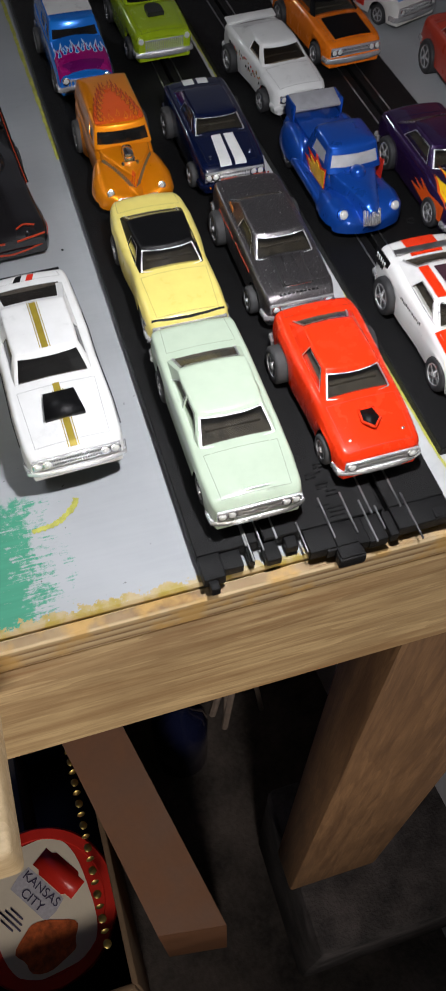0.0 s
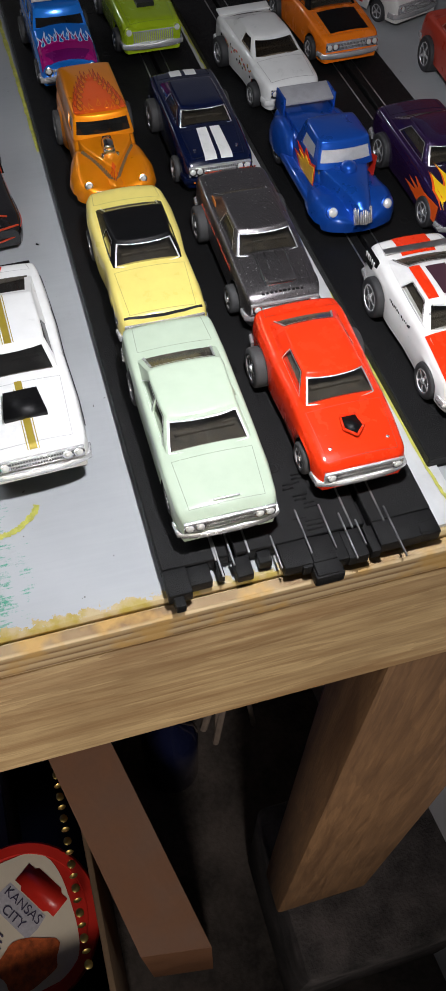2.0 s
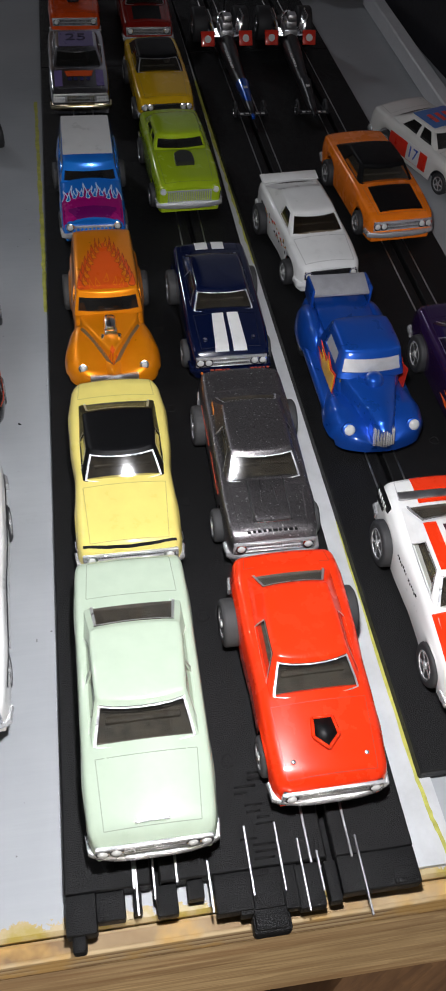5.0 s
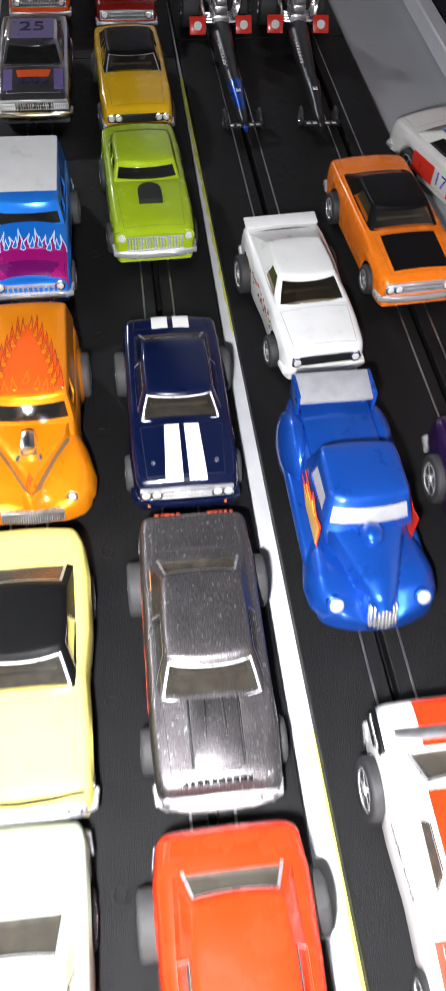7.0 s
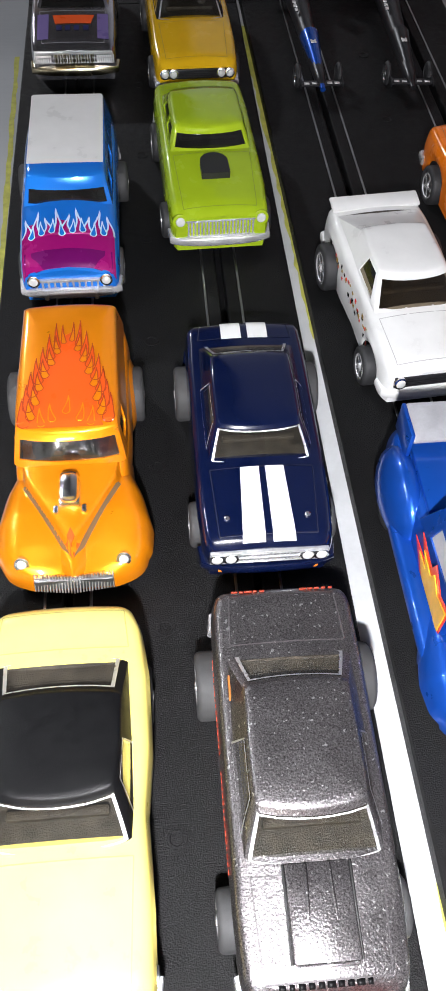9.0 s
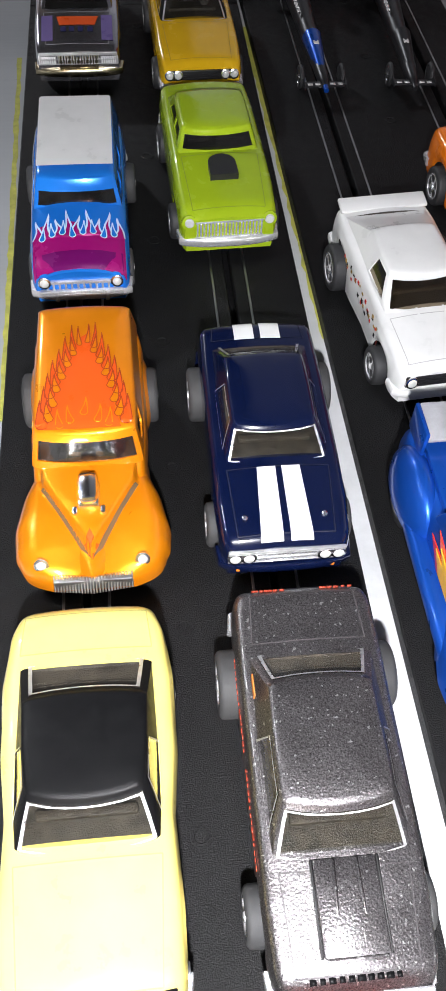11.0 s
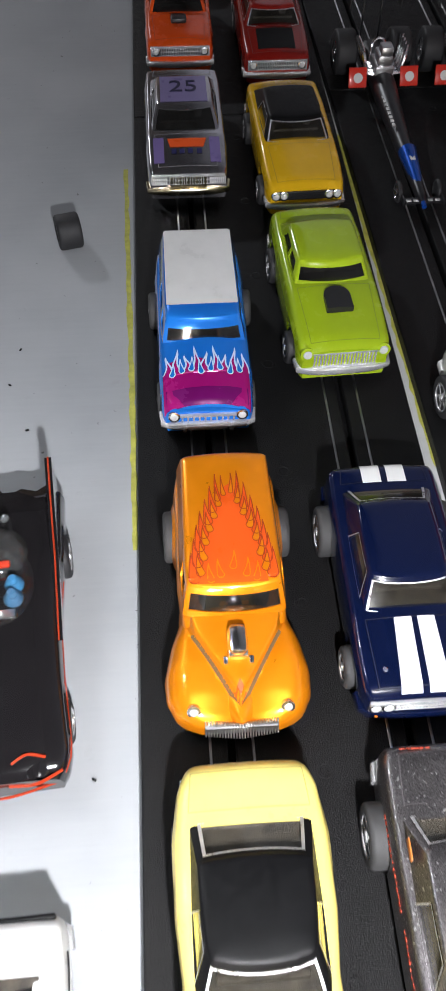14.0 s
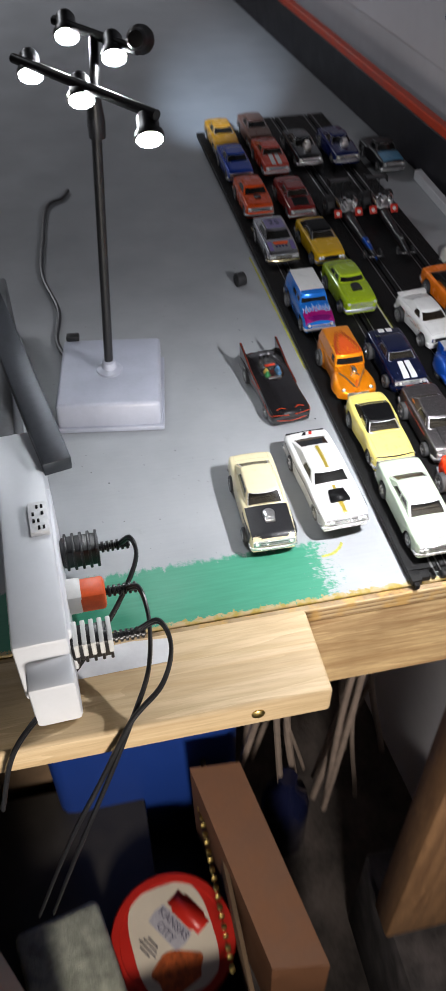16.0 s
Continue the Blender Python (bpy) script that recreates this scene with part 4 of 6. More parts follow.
for k, (x, y, r, high, lean) in enumerate(((7.0, 2.4, .9, 4.4, .5), (6.2, 5.8, .85, 4.4, .6), (5.6, 9.4, .8, 4.2, .5), (4.6, 12.6, .8, 4.4, .6), (3.5, 15.8, .75, 4.2, .5), (2.4, 18.8, .7, 4.6, .4), (1.2, 21.4, .5, 5.0, .3))):
    for s_ in (-1, 1):
        lick_ = [(s_ * q, ry + w_ + (.6 if s_ > 0 else 0)) for q, w_ in drop(x + .9, y - 1.2, r * 1.25, high * 1.35, lean)]
        part("flame_lick", sh.patch(lick_, .19, rz), flame_red, car)
        part("flame_outline", ribbon(lick_, .2, rz, .30), ink, car)
        pts = [(s_ * q, ry + w_ + (.6 if s_ > 0 else 0)) for q, w_ in drop(x - .4, y, r, high, lean)]
        part("flame_valley", sh.patch(pts, .26, rz), tangerine, car)
        part("flame_outline", ribbon(pts, .2, rz, .36), ink, car)
for x, y, lean in ((0, 3.6, .4), (2.6, 1.8, .5), (-2.6, 1.8, -.5), (4.6, .9, .4), (-4.6, .9, -.4)):
    pts = [(q, ry + w_) for q, w_ in drop(x, y, .7, 3.6, lean)]
    part("flame_outline", ribbon(pts, .22, rz, .3), tangerine, car)

navy = paint("deep_navy_enamel", (0.0015, 0.0045, 0.026), 0.2, coat=1.0)
sh = Shell(56.5, 26.0, r=1.6)
car, rz = toy_car("deep navy blue muscle toy car with twin white stripes", place_car(.0570, .1565, 56.5, turn=0), sh, navy,
                  dict(c=(.315, .42, .745, .855), hwb=10.4, hwr=8.4, zroof=19.5, crown=.8, bow=1.1, side=((.09, .60),)), rear=(6.0, 7.0), out=(1.4, 2.5), rubber=GREYRUBBER, lamps=4, bump_mat=navy)
for x0, x1 in ((-5.0, -.7), (.7, 5.0)):
    part("racing_stripe", sh.stripe(x0, x1, .012, .285, .18, -.16), WHITE, car, "white racing stripe")
    part("racing_stripe", sh.stripe(x0, x1, .88, .975, .18), WHITE, car, "white racing stripe")
for s_ in (-1, 1):
    part("hood_pin", moved(lathe([(.55, 0), (.55, .4), (.2, .6), (0, .6)], 10), at(s_ * 7.6, -22.8, sh.z(7.6, -22.8))), CHROME, car)
    part("turn_signal", box(s_ * 8.4, -28.8, 5.9, 2.4, .7, 1.0, .2), AMBER, car)

sky = paint("bright_blue_enamel", (0.012, 0.16, 0.60), 0.22, 0.2, 0.8)
plum = paint("magenta_purple_enamel", (0.28, 0.005, 0.13), 0.25, 0.1)
pale = paint("pale_blue_outline", (0.42, 0.58, 0.78), 0.4)
maroon = paint("deep_purple_enamel", (0.13, 0.004, 0.10), 0.25, 0.1)
sh = Shell(59, 24.5, hw=[(0, .86), (.015, .93), (.06, .97), (.2, .98), (.8, 1), (.96, .97), (1, .9)], top=[(0, 10.5), (.015, 12), (.06, 13.2), (.26, 15.8), (.34, 16.6), (.9, 17.2), (.98, 16), (1, 13)], r=3.0, crown=1.2)
car, rz = toy_car("bright blue delivery van toy car with white roof and magenta flames", place_car(.0185, .2355, 59), sh, sky,
                  dict(c=(.315, .365, .945, .985), hwb=11.2, hwr=9.6, zroof=22.6, crown=1.0, bow=1.0, side=((.05, .20), (.26, .5)), trim=False, base=(15.0, 15.4), band=(.24, .66)), glassy=DARKGLASS, wheels=(.17, .74), out=(.8, 2.2), rubber=GREYRUBBER, lamps=2, bump_z=5.6, lines=False, grille="")
part("roof_panel", sh.patch([(-9.2, -4.4), (-8.8, -4.9), (8.8, -4.9), (9.2, -4.4), (9.2, 25.0), (8.7, 25.7), (-8.7, 25.7), (-9.2, 25.0)], .6, rz), WHITE, car, "white painted roof")
fl = flames(-11.0, 11.0, -20.4, [(5.0, .4), (6.6, -.4), (4.6, .5), (7.0, .3), (5.0, -.5), (6.8, .4), (4.4, -.3), (6.6, -.4), (5.2, .4)], 0.6)
part("flame", join(sh.patch(fl, .38), *[sh.stripe(a_, b_, .006, .155, .30) for a_, b_ in ((-11, -9.9), (-9.9, -8.6), (-8.6, 8.6), (8.6, 9.9), (9.9, 11))]), plum, car, "magenta flame print on the hood")
part("flame_outline", ribbon(fl[1:-1], .40, sh.z, .46), pale, car)
for k in range(1, 9):
    x, deep = -11.0 + 22 / 9 * k, (-19.9, -20.9, -20.2)[k % 3]
    pts = drop(x, deep, .72, 3.4, .3 if k % 2 else -.3)
    part("flame_valley", sh.patch(pts, .5), sky, car)
    part("flame_outline", ribbon(pts, .26, sh.z, .58), pale, car)
part("nose_paint", sh.stripe(-10.4, 10.4, .006, .075, .42), maroon, car, "deep purple painted nose")
part("grille", join(*[box(x, -29.9, 8.2, .5, .8, 2.4, .1) for x in np.linspace(-8, 8, 12)], box(0, -29.8, 9.4, 18, 1.0, .9, .3), box(0, -30.2, 6.8, 20, 1.2, 1.0, .3), box(-6, -30.6, 5.8, 1.2, 1.2, 3.2, .4), box(6, -30.6, 5.8, 1.2, 1.2, 3.2, .4)), BRIGHT, car)

lime = paint("lime_green_enamel", (0.30, 0.42, 0.012), 0.24, coat=.8)
sh = Shell(58, 26, hw=[(0, .86), (.015, .93), (.05, .97), (.2, 1), (.8, 1), (.95, .97), (1, .88)], top=[(0, 12), (.015, 13.6), (.06, 14.6), (.28, 16.0), (.36, 16.4), (.7, 16.8), (.95, 16.8), (.985, 15.8), (1, 13)], r=2.2)
car, rz = toy_car("glossy lime green fifties sedan toy car with black scoop", place_car(.0560, .2525, 58, turn=2.4), sh, lime,
                  dict(c=(.395, .465, .76, .86), hwb=10.8, hwr=9.4, zroof=20.6, crown=1.2, side=((.09, .40), (.46, .80)), trim=False, band=(.24, .84)), glassy=DARKGLASS, out=(1.4, 1.2), lamps=0, grille="")
part("hood_scoop", moved(prism([(-3.6, -4.2), (3.6, -4.2)] + [(3.6 * math.cos(t), 1.0 + 3.6 * math.sin(t)) for t in np.linspace(0, math.pi, 12)], -.4, 1.3), at(0, -13.8, sh.z(0, -13.8))), BLACK, car, "glossy black hood scoop")
part("grille", join(*[box(x, -28.8, 9.6, .45, 1.0, 4.2, .1, 1) for x in np.linspace(-8.2, 8.2, 20)], box(0, -28.8, 7.4, 17.6, 1.0, .5, .2), box(0, -28.8, 11.9, 17.6, 1.0, .5, .2)), BRIGHT, part("grille_backing", box(0, -28.5, 9.6, 17.4, .5, 4.6, .2), BLACK, car), "chrome egg-crate grille")
for s_ in (-1, 1):
    lens = part("headlight", moved(lathe([(1.3, -1.4), (1.3, .3), (1.0, .7), (0, .9)], 18, "y"), at(s_ * 10.2, -28.6, 11.8, 15, 0, 180)), LENS, car)
    part("bezel", moved(lathe([(1.3, -2.6), (1.9, -2.2), (1.9, .2), (1.3, .4)], 18, "y"), at(s_ * 10.2, -28.6, 11.8, 15, 0, 180)), lime, lens)

silver = paint("bright_chrome_plate", (0.46, 0.45, 0.48), 0.2, 0.95, 0.4)
gilt = plain("tarnished_gold_chrome", (0.60, 0.52, 0.34), 0.22, 1.0, 0.25, 300)
sh = Shell(58, 26.5, r=1.3, crown=.4, hw=[(0, .92), (.02, .96), (.06, .98), (.2, 1), (.85, 1), (1, .95)], top=[(0, 11.5), (.012, 13), (.05, 13.6), (.28, 15.6), (.36, 15.6), (.72, 16.2), (.97, 16.8), (1, 14)])
car, rz = toy_car("chrome-plated stock toy car with purple and orange print", place_car(.0180, .3350, 58), sh, silver,
                  dict(c=(.32, .46, .76, .87), hwb=11.4, hwr=9.4, zroof=20.4, crown=.7, side=((.10, .70),), trim=False), glassy=DARKGLASS, bump_mat=gilt, lamps=0)
part("grille", join(box(0, -29.1, 9.4, 12, .9, 4.4, .3), *[box(x, -29.6, 9.4, .3, .4, 4.0, 0) for x in np.linspace(-5.4, 5.4, 13)]), gilt, car)
for s_ in (-1, 1):
    part("headlight", box(s_ * 9.4, -29.0, 9.8, 5.4, .9, 2.8, .4), LENS, car)
    part("hood_print", sh.stripe(*sorted((s_ * 7.4, s_ * 10.8)), .06, .26, .14), paint("violet_print", (.16, .12, .30)), car)
part("hood_print", sh.patch([(-5.4, -18.6), (5.4, -18.6), (6.6, -14.6), (-6.2, -14.6)], .16), paint("orange_print", (.75, .10, .02)), car)
part("hood_print", join(*[sh.patch([(x, -21.6), (x + 1.6, -21.6), (x + 1.6, -19.4), (x, -19.4)], .16) for x in (-5, -2.4, .3, 3.2)]), paint("navy_print", (.03, .03, .10)), car)
part("roof_print", sh.patch([(-7.8, -1.6), (7.8, -1.6), (7.8, 14.4), (-7.8, 14.4)], .12, rz), paint("violet_roof_print", (.20, .17, .34)), car)


def letters(text, size, m, material, parent, name="lettering"):
    """Words in the built-in font, as a mesh part. size and place in metres."""
    data = bpy.data.curves.new("text", "FONT")
    data.body, data.size, data.align_x, data.align_y, data.extrude = text, size, "CENTER", "CENTER", size * .01
    tmp = new("text", data)
    me = bpy.data.meshes.new_from_object(tmp.evaluated_get(bpy.context.evaluated_depsgraph_get()))
    bpy.data.objects.remove(tmp)
    me.materials.clear()
    ob = part(name, me, material, parent)
    ob.matrix_basis = m
    return ob


letters("25", .010, pose(0, .0072, .02135, 0, 0, 0), paint("navy_number", (.02, .02, .06)), car)

amber_yellow = paint("golden_yellow_enamel", (0.66, 0.39, 0.010), 0.24, coat=.8)
sh = Shell(60, 26, r=1.7)
car, _ = toy_car("golden yellow hardtop toy car with black roof", place_car(.0550, .3255, 60, turn=2.0), sh, amber_yellow,
                 dict(c=(.35, .46, .77, .88), hwb=10.8, hwr=8.8, zroof=20.0, crown=.9, side=((.10, .60),)), roof=MATTBLACK, glassy=GLASS, grille="dark", lamps=4, out=(1.2, 1.4))
part("hood_crease", join(sh.stripe(-4.2, -3.7, .05, .26, .2), sh.stripe(3.7, 4.2, .05, .26, .2)), amber_yellow, car)

scarlet = paint("scarlet_orange_enamel", (0.66, 0.075, 0.01), 0.25)
sh = Shell(58, 26, hw=[(0, .86), (.015, .93), (.05, .97), (.2, 1), (.8, 1), (.95, .97), (1, .88)], top=[(0, 12), (.015, 13.6), (.06, 14.6), (.28, 16.0), (.36, 16.4), (.7, 16.8), (.95, 16.8), (.985, 15.8), (1, 13)])
car, _ = toy_car("scarlet orange fifties coupe toy car with black scoop", place_car(.0185, .4165, 58), sh, scarlet,
                 dict(c=(.32, .41, .69, .82), hwb=11.2, hwr=9.2, zroof=21.4, crown=1.2, side=((.09, .75),), trim=False), glassy=DARKGLASS, lamps=2)
part("hood_scoop", moved(box(0, 0, .6, 6, 5, 2, .8), at(0, -16.5, sh.z(0, -16.5))), BLACK, car)
deep = paint("dark_cherry_red_enamel", (0.22, 0.012, 0.008), 0.22)
sh = Shell(60, 26)
car, _ = toy_car("dark cherry red coupe toy car with black hood", place_car(.0545, .4065, 60), sh, deep,
                 dict(c=(.31, .40, .67, .82), hwb=11.0, hwr=8.6, zroof=20, crown=.9, side=((.10, .65),)), lamps=2)
part("hood_panel", sh.stripe(-7, 7, .06, .27, .15), MATTBLACK, car)
cobalt = paint("cobalt_blue_enamel", (0.008, 0.05, 0.36), 0.22, .2)
sh = Shell(58, 26)
toy_car("cobalt blue coupe toy car with pale nose", place_car(.0185, .4900, 58), sh, cobalt, dict(c=(.31, .40, .67, .82), hwb=11.0, hwr=8.8, zroof=20.2, crown=1.0, side=((.10, .65),)), glassy=DARKGLASS)
coral = paint("coral_red_enamel", (0.55, 0.06, 0.03), 0.25)
sh = Shell(60, 26)
car, _ = toy_car("coral red fastback toy car with white hood stripes", place_car(.0550, .4960, 60), sh, coral, dict(c=(.32, .41, .68, .90), hwb=11.0, hwr=8.6, zroof=20, crown=.9, side=((.10, .65),)))
for x0, x1 in ((-5, -1), (1, 5)):
    part("racing_stripe", sh.stripe(x0, x1, .02, .31, .18), WHITE, car)
ochre = paint("ochre_yellow_enamel", (0.58, 0.28, 0.02), 0.25)
sh = Shell(58, 26)
toy_car("ochre yellow coupe toy car at the far end", place_car(.0195, .5560, 58), sh, ochre, dict(c=(.31, .41, .68, .84), hwb=11.0, hwr=8.6, zroof=20.2, crown=1.0, side=((.10, .65),)), glassy=DARKGLASS)
toy_car("dull brown coupe toy car at the far end", place_car(.0560, .5640, 58), sh, paint("dull_brown_enamel", (.16, .08, .06), .3), dict(c=(.31, .41, .68, .84), hwb=11.0, hwr=8.6, zroof=20.2, crown=1.0, side=((.10, .65),)), glassy=DARKGLASS)

# ---- the cars on the right track ----
def on_right(lane, front_y, L, turn=0.75):
    x = .0800 + (.0175, .0545)[lane] - (front_y - .0245) * math.tan(radians(.75))
    return place_car(x, front_y, L, turn=turn)


sh = Shell(61, 27, r=2.6, hw=[(0, .80), (.012, .87), (.05, .93), (.2, .97), (.45, .95), (.62, 1), (.85, 1.0), (.96, .95), (1, .86)], top=[(0, 10), (.012, 11.8), (.06, 13), (.28, 15), (.35, 15.6), (.7, 16.8), (.9, 17.8), (.985, 17.2), (1, 14)])
car, rz = toy_car("white drag toy car with orange-red bands and black tail", place_car(.1005, .0365, 61, turn=.3), sh, WHITE, dict(c=(.33, .45, .70, .83), hwb=10.8, hwr=8.4, zroof=20.4, crown=.9, side=((.10, .62),)), rear=(6.4, 6), front=(5.6, 3.6), out=(.8, 2.2))
for x0, x1 in ((-11.6, -1.4), (1.4, 11.6)):
    part("orange_band", sh.stripe(x0, x1, .02, .32, .18), hot_red, car, "orange-red painted band")
part("orange_band", sh.stripe(-5.6, 5.6, .83, .985, .18), hot_red, car)
for x0, x1 in ((-7.9, -4.6), (4.6, 7.9)):
    part("orange_band", sh.patch([(x0, -2.6), (x1, -2.6), (x1, 11.6), (x0, 11.6)], .18, rz), hot_red, car)
part("roof_hatch", sh.patch([(-2.8, -1.8), (2.8, -1.8), (3.2, 10.6), (-3.2, 10.6)], .2, rz), paint("dark_plum_hatch", (.05, .02, .03)), car)
part("tail_panel", box(-12.9, 25.0, 14.2, .8, 9.5, 5.6, .4), MATTBLACK, car, "black tail side panel")
part("tail_lettering", join(*[box(-13.36, 22.4 + 1.4 * k, 14.6, .12, .8, 1.9, 0) for k in range(5)]), WHITE, car)
part("tail_spoiler", box(0, 22.6, 18.6, 21, 2.6, .6, .25), SATIN, car)
random.seed(23)
part("lettering", join(*[box(-sh.half(y) - .03, y, 12.6 + random.uniform(-.3, .3), .12, random.uniform(.3, .7), random.uniform(.5, .9), 0) for y in np.arange(-4, 9, .95) if abs(y - 1.5) > .6]), MATTBLACK, car)

royal = paint("royal_blue_enamel", (0.007, 0.068, 0.38), 0.3, .45, .8)
hood = [(0, .26), (.015, .38), (.06, .48), (.2, .70), (.34, .94), (.5, 1), (.95, 1.0), (1, .92)]
sh = Shell(64, 22, hw=hood, top=[(0, 7), (.02, 8), (.1, 9), (.28, 11), (.33, 16.4), (.36, 17.0), (.6, 17.2), (.62, 15), (.97, 15), (1, 12.5)], r=3.0, crown=1.6, arch=(.1, .1))
car, rz = toy_car("royal blue pickup drag toy truck with silver windscreen and flame sides", on_right(0, .1190, 64), sh, royal,
                  dict(c=(.30, .345, .58, .64), hwb=10.6, hwr=9.2, zroof=23.2, crown=1.8, bow=1.2, side=((.15, .75),), trim=False, base=(16.0, 14.4), band=(.26, .80)), glassy=plain("flat_silver_window", (.42, .43, .45), .35, .2), bumper=False, grille="", lamps=0, lines=False, wheels=(.16, .79), out=(3.4, 2.6), rear=(6.2, 5.5))
front, hood_top = winged_front(64, [(0, 3.6), (.012, 8.0), (.04, 12.0), (.10, 14.6), (.18, 15.2), (.27, 14.2), (.36, 12.4), (.44, 11.2)],
                               [(0, 7.0), (.03, 9.2), (.09, 11.4), (.17, 12.0), (.28, 11.0), (.38, 9.6), (.44, 9.0)],
                               [(0, 2.6), (.05, 3.8), (.2, 6.8), (.36, 10.2), (.44, 10.6)], [(0, 10.2), (.03, 12.2), (.1, 13.8), (.33, 15.6), (.44, 15.8)], .42, 10.0, 3.8, 1.8, .16)
part("front_wing", front, royal, car)
for s_ in (-1, 1):
    lens = part("headlight", moved(lathe([(1.7, -1.6), (1.7, .2), (1.2, .8), (0, 1.1)], 16, "y"), at(s_ * 9.8, -28.6, 10.2, 35, 0, 180)), LENS, car)
    part("bezel", moved(lathe([(1.7, -1.8), (2.2, -1.4), (2.2, 0), (1.7, .3)], 16, "y"), at(s_ * 9.8, -28.6, 10.2, 35, 0, 180)), royal, lens)
    part("rear_wing", fender(s_, 18.5, 10.4, 4.4, 11.5, 9.0, 7.0, 1.7), royal, car)
    part("running_board", box(s_ * 11.2, -2, 6.6, 6.0, 30, 4.0, 1.6, 3), royal, car)
    part("flame_red", moved(prism([(-8, -4), (5, -4.4), (11, -1), (5, -.4), (9, 3), (2, 2.0), (1, 5.0), (-4, 2.6), (-8, 4)], -.1, .1), pose(s_ * 11.2, -5, 14, 90, 0, 90)), REDM, car, "red flame on the door")
    part("flame", moved(prism([(-7.6, -3.4), (3.4, -3.6), (7.6, -.8), (3, -.6), (6, 1.6), (1, 1.0), (0, 3.2), (-3.4, 1.6), (-7.6, 3)], -.1, .1), pose(s_ * 11.45, -5, 14, 90, 0, 90)), plain("yellow_orange_flame", (.85, .45, .02), .35, 0, .5, 60), car, "yellow flame on the door")
part("grille", join(*[moved(box(x, 0, 0, .5, 1.6, 5.4, .2, 1), at(0, -32.4 + abs(x) * .35, 9.4, -24)) for x in np.linspace(-2.8, 2.8, 8)], moved(box(0, .8, 0, 6.4, .8, 5.4, .3), at(0, -31.8, 9.2, -24))), BRIGHT, car, "bright ribbed grille")
part("hood_scoop", moved(lathe([(3.0, -1.0), (2.9, .8), (2.3, 1.9), (1.2, 2.5), (0, 2.7)], 20), at(0, -15.5, hood_top(0, -15.5) - .3)), royal, car)
part("bed_cover", box(0, 19.0, 15.6, 17.6, 20, 1.6, .5), royal, car)
part("tail_wing", moved(box(0, 0, 0, 18.5, 8.5, 1.2, .4), at(0, 27.0, 20.0, 14)), plain("flat_grey_panel", (.28, .28, .30), .5), car, "flat grey tail wing")
for s_ in (-1, 1):
    part("wing_plate", box(s_ * 9.6, 27.0, 17.8, .9, 8.5, 7.0, .3), royal, car)

sh = Shell(56, 25, r=2.2, hw=[(0, .80), (.012, .87), (.05, .93), (.2, .97), (.45, .95), (.62, 1), (.85, 1.0), (.96, .95), (1, .86)])
car, rz = toy_car("white muscle drag toy car with small side decals", place_car(.0988, .1985, 56, turn=5.0), sh, WHITE, dict(c=(.29, .42, .70, .90), hwb=10.6, hwr=8.2, zroof=20.0, crown=.9, side=((.08, .40),), trim=False, band=(.14, .88), back=False), glassy=glass("brown_tinted_glass", (.30, .24, .17), .01), rear=(5.8, 5.5), out=(1.8, 2.6), grille="dark", bump_mat=WHITE)
part("tail_spoiler", moved(box(0, 0, 0, 22.5, 4.6, 1.0, .45), at(0, 25.4, 16.6, 10)), WHITE, car)
random.seed(31)
for nm, col in (("side_decal", MATTBLACK), ("side_decal", plain("brass_decal", (.35, .22, .05))), ("side_decal", REDM)):
    part(nm, join(*[box(-sh.half(y) - .03, y + random.uniform(-1, 1), random.uniform(8.6, 12.6), .12, random.uniform(.5, 1.3), random.uniform(.4, 1.1), 0) for y in np.arange(-14, 18, 2.6)]), col, car)
part("hood_ridge", join(sh.stripe(-3.4, -2.9, .04, .29, .3), sh.stripe(2.9, 3.4, .04, .29, .3)), WHITE, car)

violet = paint("dark_violet_enamel", (0.022, 0.008, 0.045), 0.2, .3, 1.0)
sh = Shell(62, 27, r=2.4, top=[(0, 12), (.015, 13.6), (.06, 14.6), (.28, 16.0), (.36, 16.4), (.7, 16.8), (.95, 16.8), (.985, 15.8), (1, 13)])
car, rz = toy_car("dark violet toy car with yellow and red flame nose", on_right(1, .1095, 62), sh, violet, dict(c=(.33, .42, .68, .82), hwb=11.2, hwr=9.0, zroof=21.4, crown=1.2, side=((.10, .75),)), rear=(6.2, 5.5), front=(5.4, 3.8), out=(.8, 1.6))
fl = flames(-12.4, 12.4, -21, [(8, 0), (12, .4), (9, -.3), (14, 0), (9, .3), (12, -.4), (8, 0)], 8)
part("flame_outline", sh.patch([(max(-12.8, min(12.8, x * 1.04)), y + .9) for x, y in fl], .12), flame_red, car)
part("flame", sh.patch(fl, .2), paint("flame_yellow", (.80, .50, .01)), car, "yellow flame paint on the nose")
for s_ in (-1, 1):
    part("side_flame", moved(prism([(-12, -3), (2, -3.4), (12, -1.6), (4, -.6), (10, 1.2), (2, .8), (6, 3.2), (-2, 2.0), (-12, 3)], -.1, .1), pose(s_ * 13.45, -15, 9.5, 90, 0, 90)), flame_red, car)

vivid = paint("vivid_orange_enamel", (0.78, 0.18, 0.008), 0.25)
sh = Shell(62, 27, r=1.8)
car, _ = toy_car("vivid orange muscle toy car with black roof and hood panel", place_car(.1335, .2265, 62, turn=4.5), sh, vivid, dict(c=(.33, .42, .68, .82), hwb=11.2, hwr=9.0, zroof=20.0, crown=.9, side=((.10, .62),), trim=False), roof=MATTBLACK, lamps=4, out=(.6, 1.4))
part("hood_panel", sh.stripe(-8.6, 8.6, .05, .29, .16), MATTBLACK, car, "matt black hood panel")


